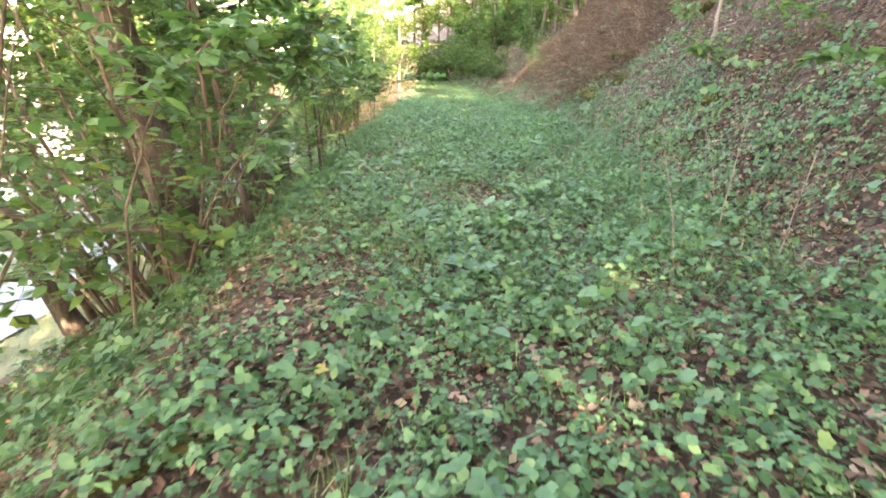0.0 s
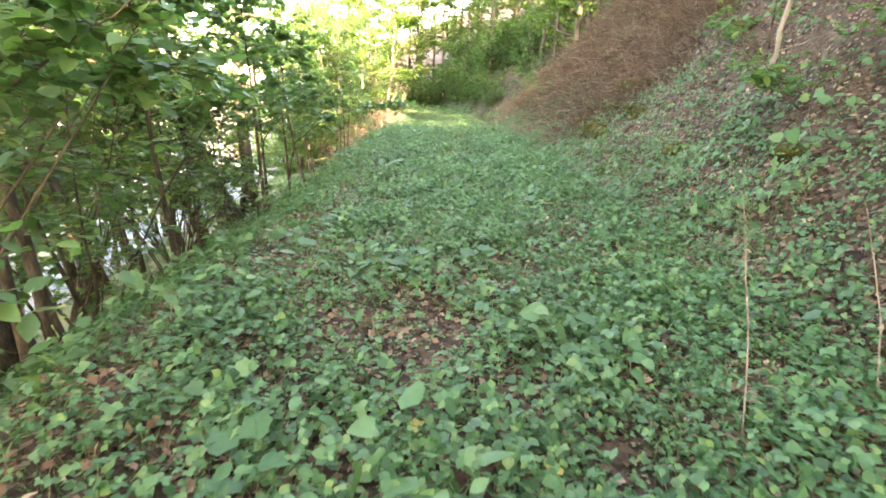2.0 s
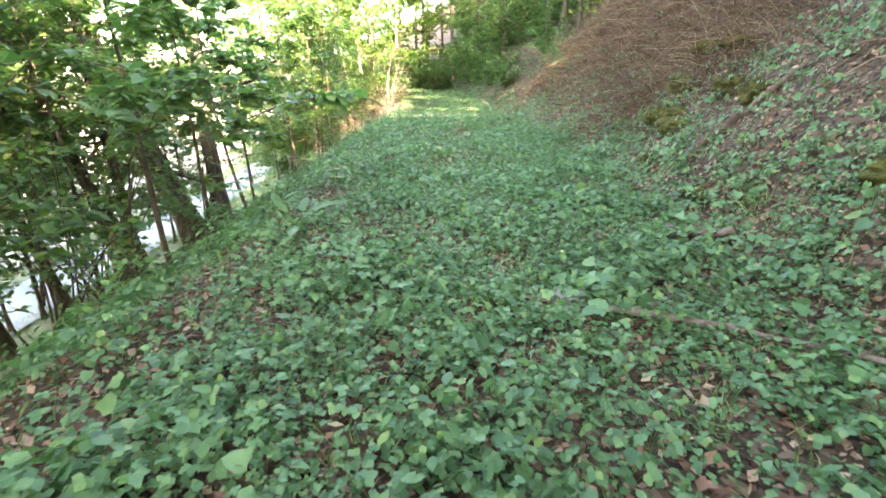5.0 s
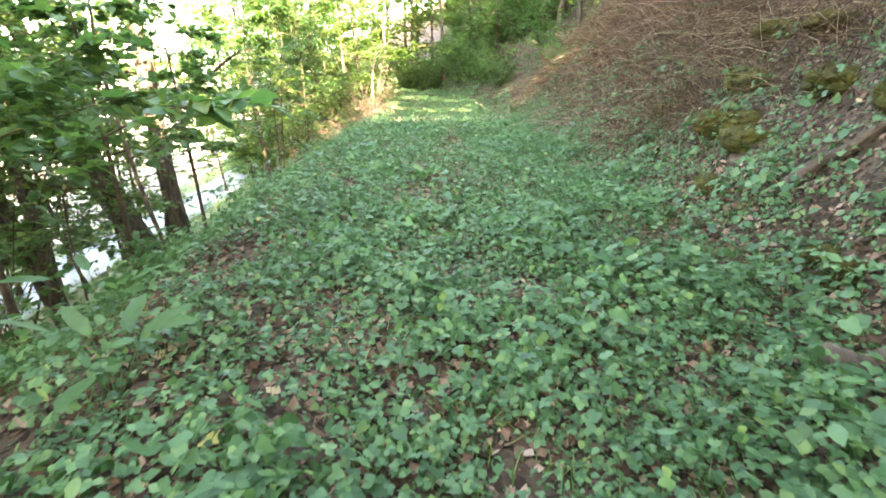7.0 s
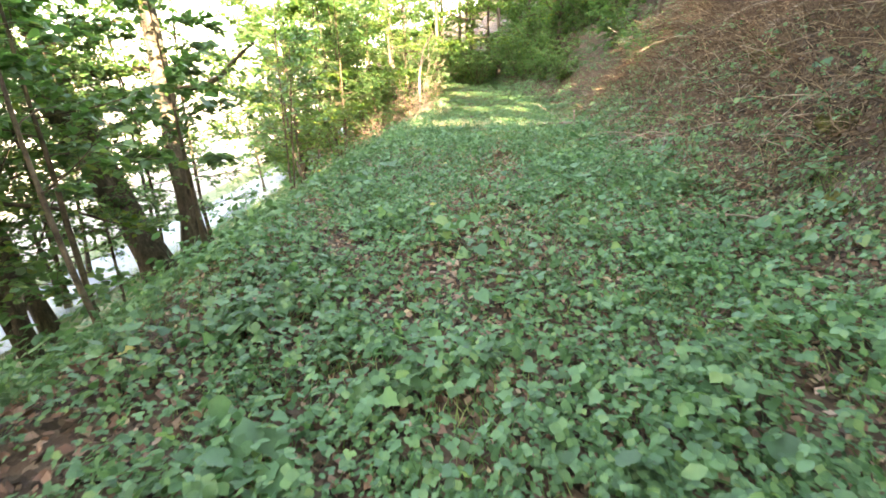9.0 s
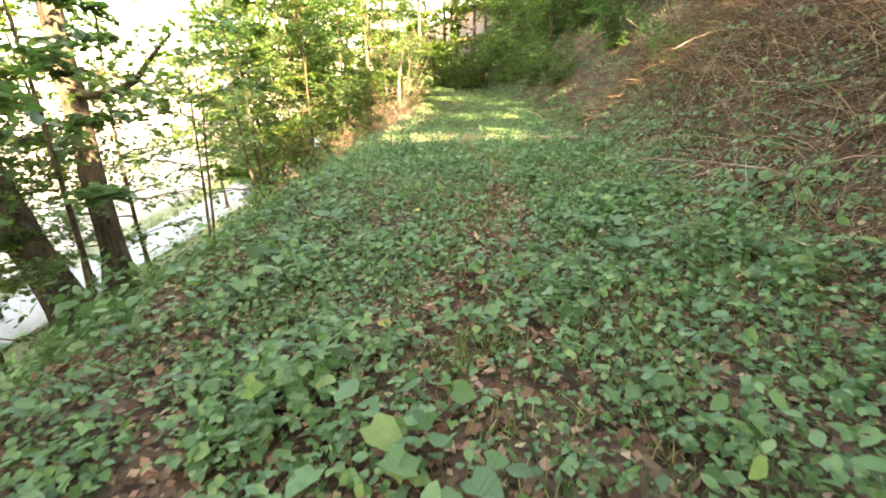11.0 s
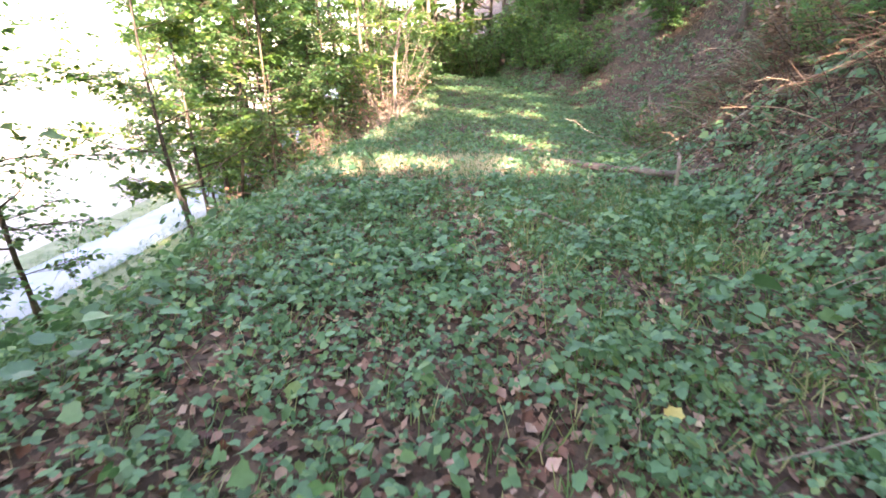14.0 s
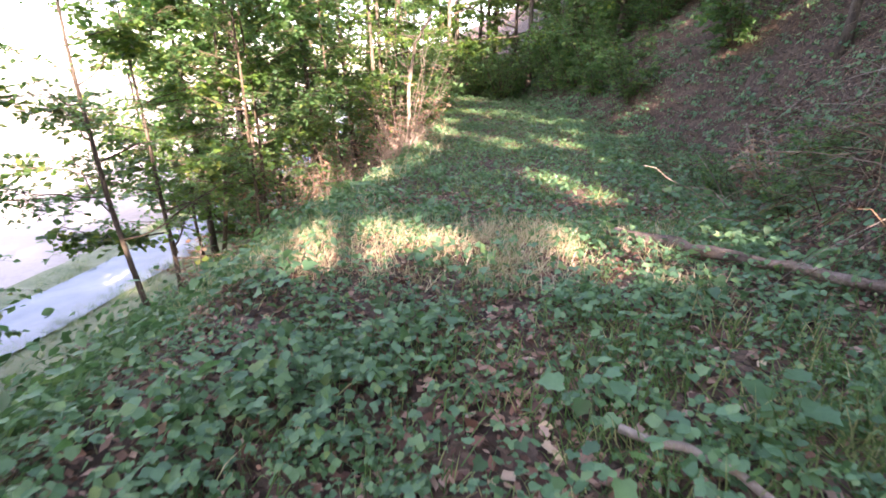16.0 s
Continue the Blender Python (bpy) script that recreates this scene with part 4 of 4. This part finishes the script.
for i, (sx, sy) in enumerate([(3.8, 25.4), (4.4, 24.6), (3.5, 26.8), (4.8, 22.6), (5.0, 20.8)]):
    stick("dead_branch", [on(sx, sy, .02), (sx + .3, sy - .4, float(height(sx, sy)) + .5), (sx + .5, sy - 1.0, float(height(sx, sy)) + .75), (sx + .9, sy - 1.5, float(height(sx, sy)) + .85)], .018, "bare crooked dead branch leaning from the bank", mat=M_DEAD, twig=5, seed=50 + i)
stick("mossy_branch", [on(-1.5, 1.25, .03), on(-1.05, 1.5, .06), on(-.6, 1.8, .05)], .03, "mossy fallen branch on the path's leafy shoulder", mat=M_MOSS, twig=2, seed=11)
stick("fallen_log", [on(-6.6, 6.9, .1), on(-5.6, 6.0, .14), on(-4.7, 5.1, .14)], .12, "dark rotting log lying on the valley slope", "log", mat=M_LOG, twig=1, seed=12)
stick("torn_branch", [on(-3.2, 37.1, .0), (-3.1, 37.0, 1.2), (-2.9, 36.8, 2.3), (-2.3, 36.4, 3.0)], .06, "pale bare broken branch hanging in the sun", mat=M_DEAD, twig=9, seed=70)


def lump(name, at, size, mat, label, category, seed, moss=False, group=""):
    """A stone or cushion: a sphere pushed about by noise, sunk in the ground."""
    rng = np.random.default_rng(seed)
    bm = bmesh.new()
    bmesh.ops.create_icosphere(bm, subdivisions=4 if moss else 3, radius=1)
    o = Vector(rng.uniform(-50, 50, 3))
    rugged = .22 if moss else 0
    for v in bm.verts:
        k = 1 + .35 * noise.noise(v.co * 1.3 + o) + (.14 + rugged) * noise.noise(v.co * 3.5 + o) + rugged * noise.noise(v.co * 8.0 + o)
        v.co = Vector((v.co.x * size[0], v.co.y * size[1], v.co.z * size[2])) * k
    me = bpy.data.meshes.new(name)
    bm.to_mesh(me); bm.free()
    me.materials.append(mat)
    x, y = at
    return single(name, smooth(me), pose(x, y, float(height(x, y)) + size[2] * (-.1 if moss else .25), 0, 0, rng.uniform(0, 360)), label, category, group)


lump("stone", (1.79, 9.86), (.13, .1, .1), M_STONE, "pale grey stone half hidden in the herbs", "stone", 1)
for i, (sx, sy, a, b, c) in enumerate([(4.87, 15.5, .5, .4, .2), (4.4, 15.1, .4, .3, .2), (4.9, 14.15, .5, .3, .2), (3.85, 14.1, .3, .2, .14), (4.25, 14.25, .34, .22, .16), (3.6, 11.9, .2, .16, .16), (2.95, 12.6, .2, .14, .1), (5.4, 15.9, .45, .35, .16), (5.5, 15.2, .4, .35, .12), (4.6, 13.0, .22, .2, .2), (4.4, 14.6, .3, .22, .15), (6.2, 12.6, .4, .3, .2), (4.3, 8.0, .25, .2, .14), (4.6, 17.2, .3, .25, .15), (3.7, 12.2, .2, .15, .1), (4.9, 19.5, .35, .25, .15), (3.5, 5.4, .18, .14, .09), (4.0, 16.0, .25, .2, .12), (3.2, 18.1, .3, .15, .08), (4.2, 10.4, .3, .2, .14)]):
    lump("mossy_mound", (sx, sy), (a * .8, b * .8, c * .9), M_MOSS, "mound of olive-green moss on the bank", "moss", 10 + i, True, group="mossy mounds")


def big_plant(name, at, seed, n, size, h, template, label, mat=None, up=.5):
    """A single plant with large leaves on stalks, each leaf a part."""
    rng = np.random.default_rng(seed)
    x, y = at
    t = thing(name, pose(x, y, float(height(x, y))), label, "plant")
    for i in range(n):
        a = i * 6.28 / n + rng.uniform(-.4, .4)
        hh = h * rng.uniform(.6, 1.1)
        d = np.array([math.cos(a), math.sin(a), 0])
        root, top = np.zeros(3), d * hh * .5 + np.array([0, 0, hh])
        v = place_leaves(top[None], (np.array([0, 0, 1.]) - d * .3 + rng.normal(0, .15, 3))[None], (d + np.array([0, 0, up * rng.uniform(-.6, .6)]))[None], np.array([size * rng.uniform(.75, 1.2)]), template)
        st = place_stems(root[None], top[None], np.array([np.linalg.norm(top)]), np.array([.004]), np.array([0.]), seg=3, sides=4)
        part("leaf", mesh_np("leaf", *joined([v, st]), mat or M_HAZEL), t)
    return t


big_plant("broad_leaved_plant", (-.45, 10.9), 1, 7, .24, .36, LEAF_LONG, "tall plant with long broad pale green leaves at the path edge")
big_plant("broad_leaved_plant", (-.95, 11.6), 2, 5, .22, .4, LEAF_LONG, "tall plant with long broad pale green leaves at the path edge")
for i, (sx, sy) in enumerate([(-.6, 6.9), (.35, 6.6), (.1, 6.7), (.9, 6.8), (2.3, 12.2), (.3, 12.9), (1.9, 12.4), (-.5, 18.5), (2.0, 18.4), (2.1, 17.9), (-1.0, 20.2), (1.7, 23.3), (-.2, 4.3), (.2, 3.2)]):
    big_plant("maple_seedling", (sx, sy), 20 + i, 5, .13, .2, LEAF_LOBED, "maple seedling with lobed green leaves among the herbs", M_HERB)

def bough(points, seed, leaf, twigs, per, label, template=LEAF_HEART, length=.35):
    """A leafy arching shoot, rooted at its first point."""
    rng = np.random.default_rng(seed)
    P = np.array(points, float)
    o = P[0].copy()
    q, w = np.linspace(0, 1, 12), np.linspace(0, 1, len(P))
    C = np.stack([np.interp(q, w, P[:, c]) for c in range(3)], -1) - o
    C[1:] += rng.normal(0, .015, (11, 3))
    t = thing("leafy_shoot", pose(*o), label, "shrub")
    part("stem", mesh_np("stem", *tube(C, .014 * np.linspace(1, .3, 12), 6), M_TWIG), t)
    k = rng.uniform(.4, 1, twigs)
    st = np.stack([np.interp(k, q, C[:, c]) for c in range(3)], -1)
    dd = rng.normal(0, 1, (twigs, 3)) * np.array([1, 1, .2]) + unit(C[-1] - C[5]) * .7
    p1, n1, d1, s1, t1 = sprays(st, dd, rng, per, leaf, .15, length)
    tagged(part("twigwork", mesh_np("twigwork", *place_stems(*t1, seg=2, sides=3), M_TWIG), t), kind="stuff")
    part("foliage", mesh_np("foliage", *place_leaves(p1, n1, d1, s1, template), M_HAZEL), t)
    return t


bough([on(-3.0, 13.9, -.05), (-2.7, 13.6, .3), (-1.8, 12.9, .95), (-.8, 12.4, 1.25), (.05, 12.05, 1.32)], 1, .13, 22, 9, "long hazel shoot with broad leaves arching over the path edge")
bough([on(-3.2, 12.4, -.05), (-2.9, 12.3, .5), (-2.2, 12.1, 1.25), (-1.4, 11.9, 1.55)], 2, .13, 18, 9, "hazel shoot with broad leaves arching over the path edge")
bough([on(-2.4, 3.3, -.05), (-2.2, 3.4, .8), (-1.9, 3.7, 1.5), (-1.4, 4.0, 1.8)], 3, .12, 22, 9, "hazel shoot with broad leaves arching over the path edge")
bough([on(-2.7, 5.6, -.05), (-2.5, 5.6, .9), (-2.1, 5.8, 1.7), (-1.5, 6.1, 2.0)], 4, .12, 24, 9, "hazel shoot with broad leaves arching over the path edge")
bough([on(5.0, 9.0, -.05), (4.8, 8.9, 1.7), (4.4, 8.7, 1.9), (3.9, 8.45, 1.85)], 5, .13, 14, 9, "leafy shoot hanging out from the bank", LEAF_OVAL)
bough([on(4.4, 4.6, -.05), (4.3, 4.6, 1.5), (3.9, 4.5, 1.7), (3.3, 4.4, 1.65)], 6, .12, 14, 9, "leafy shoot hanging out from the bank", LEAF_OVAL)
# leafy bushes hanging from the bank
for i, (sx, sy) in enumerate([(5.0, 7.4), (4.8, 8.6), (5.4, 5.2), (4.6, 3.4), (5.6, 11.0), (6.5, 9.0)]):
    shrub("bramble_bush", (sx, sy), 150 + i, 5, 1.3, .6, .1, 8, 6, "low leafy bush hanging out from the bank", "bush", "bank bushes", M_HAZEL, LEAF_OVAL, .01, lean=(-.5, 0))
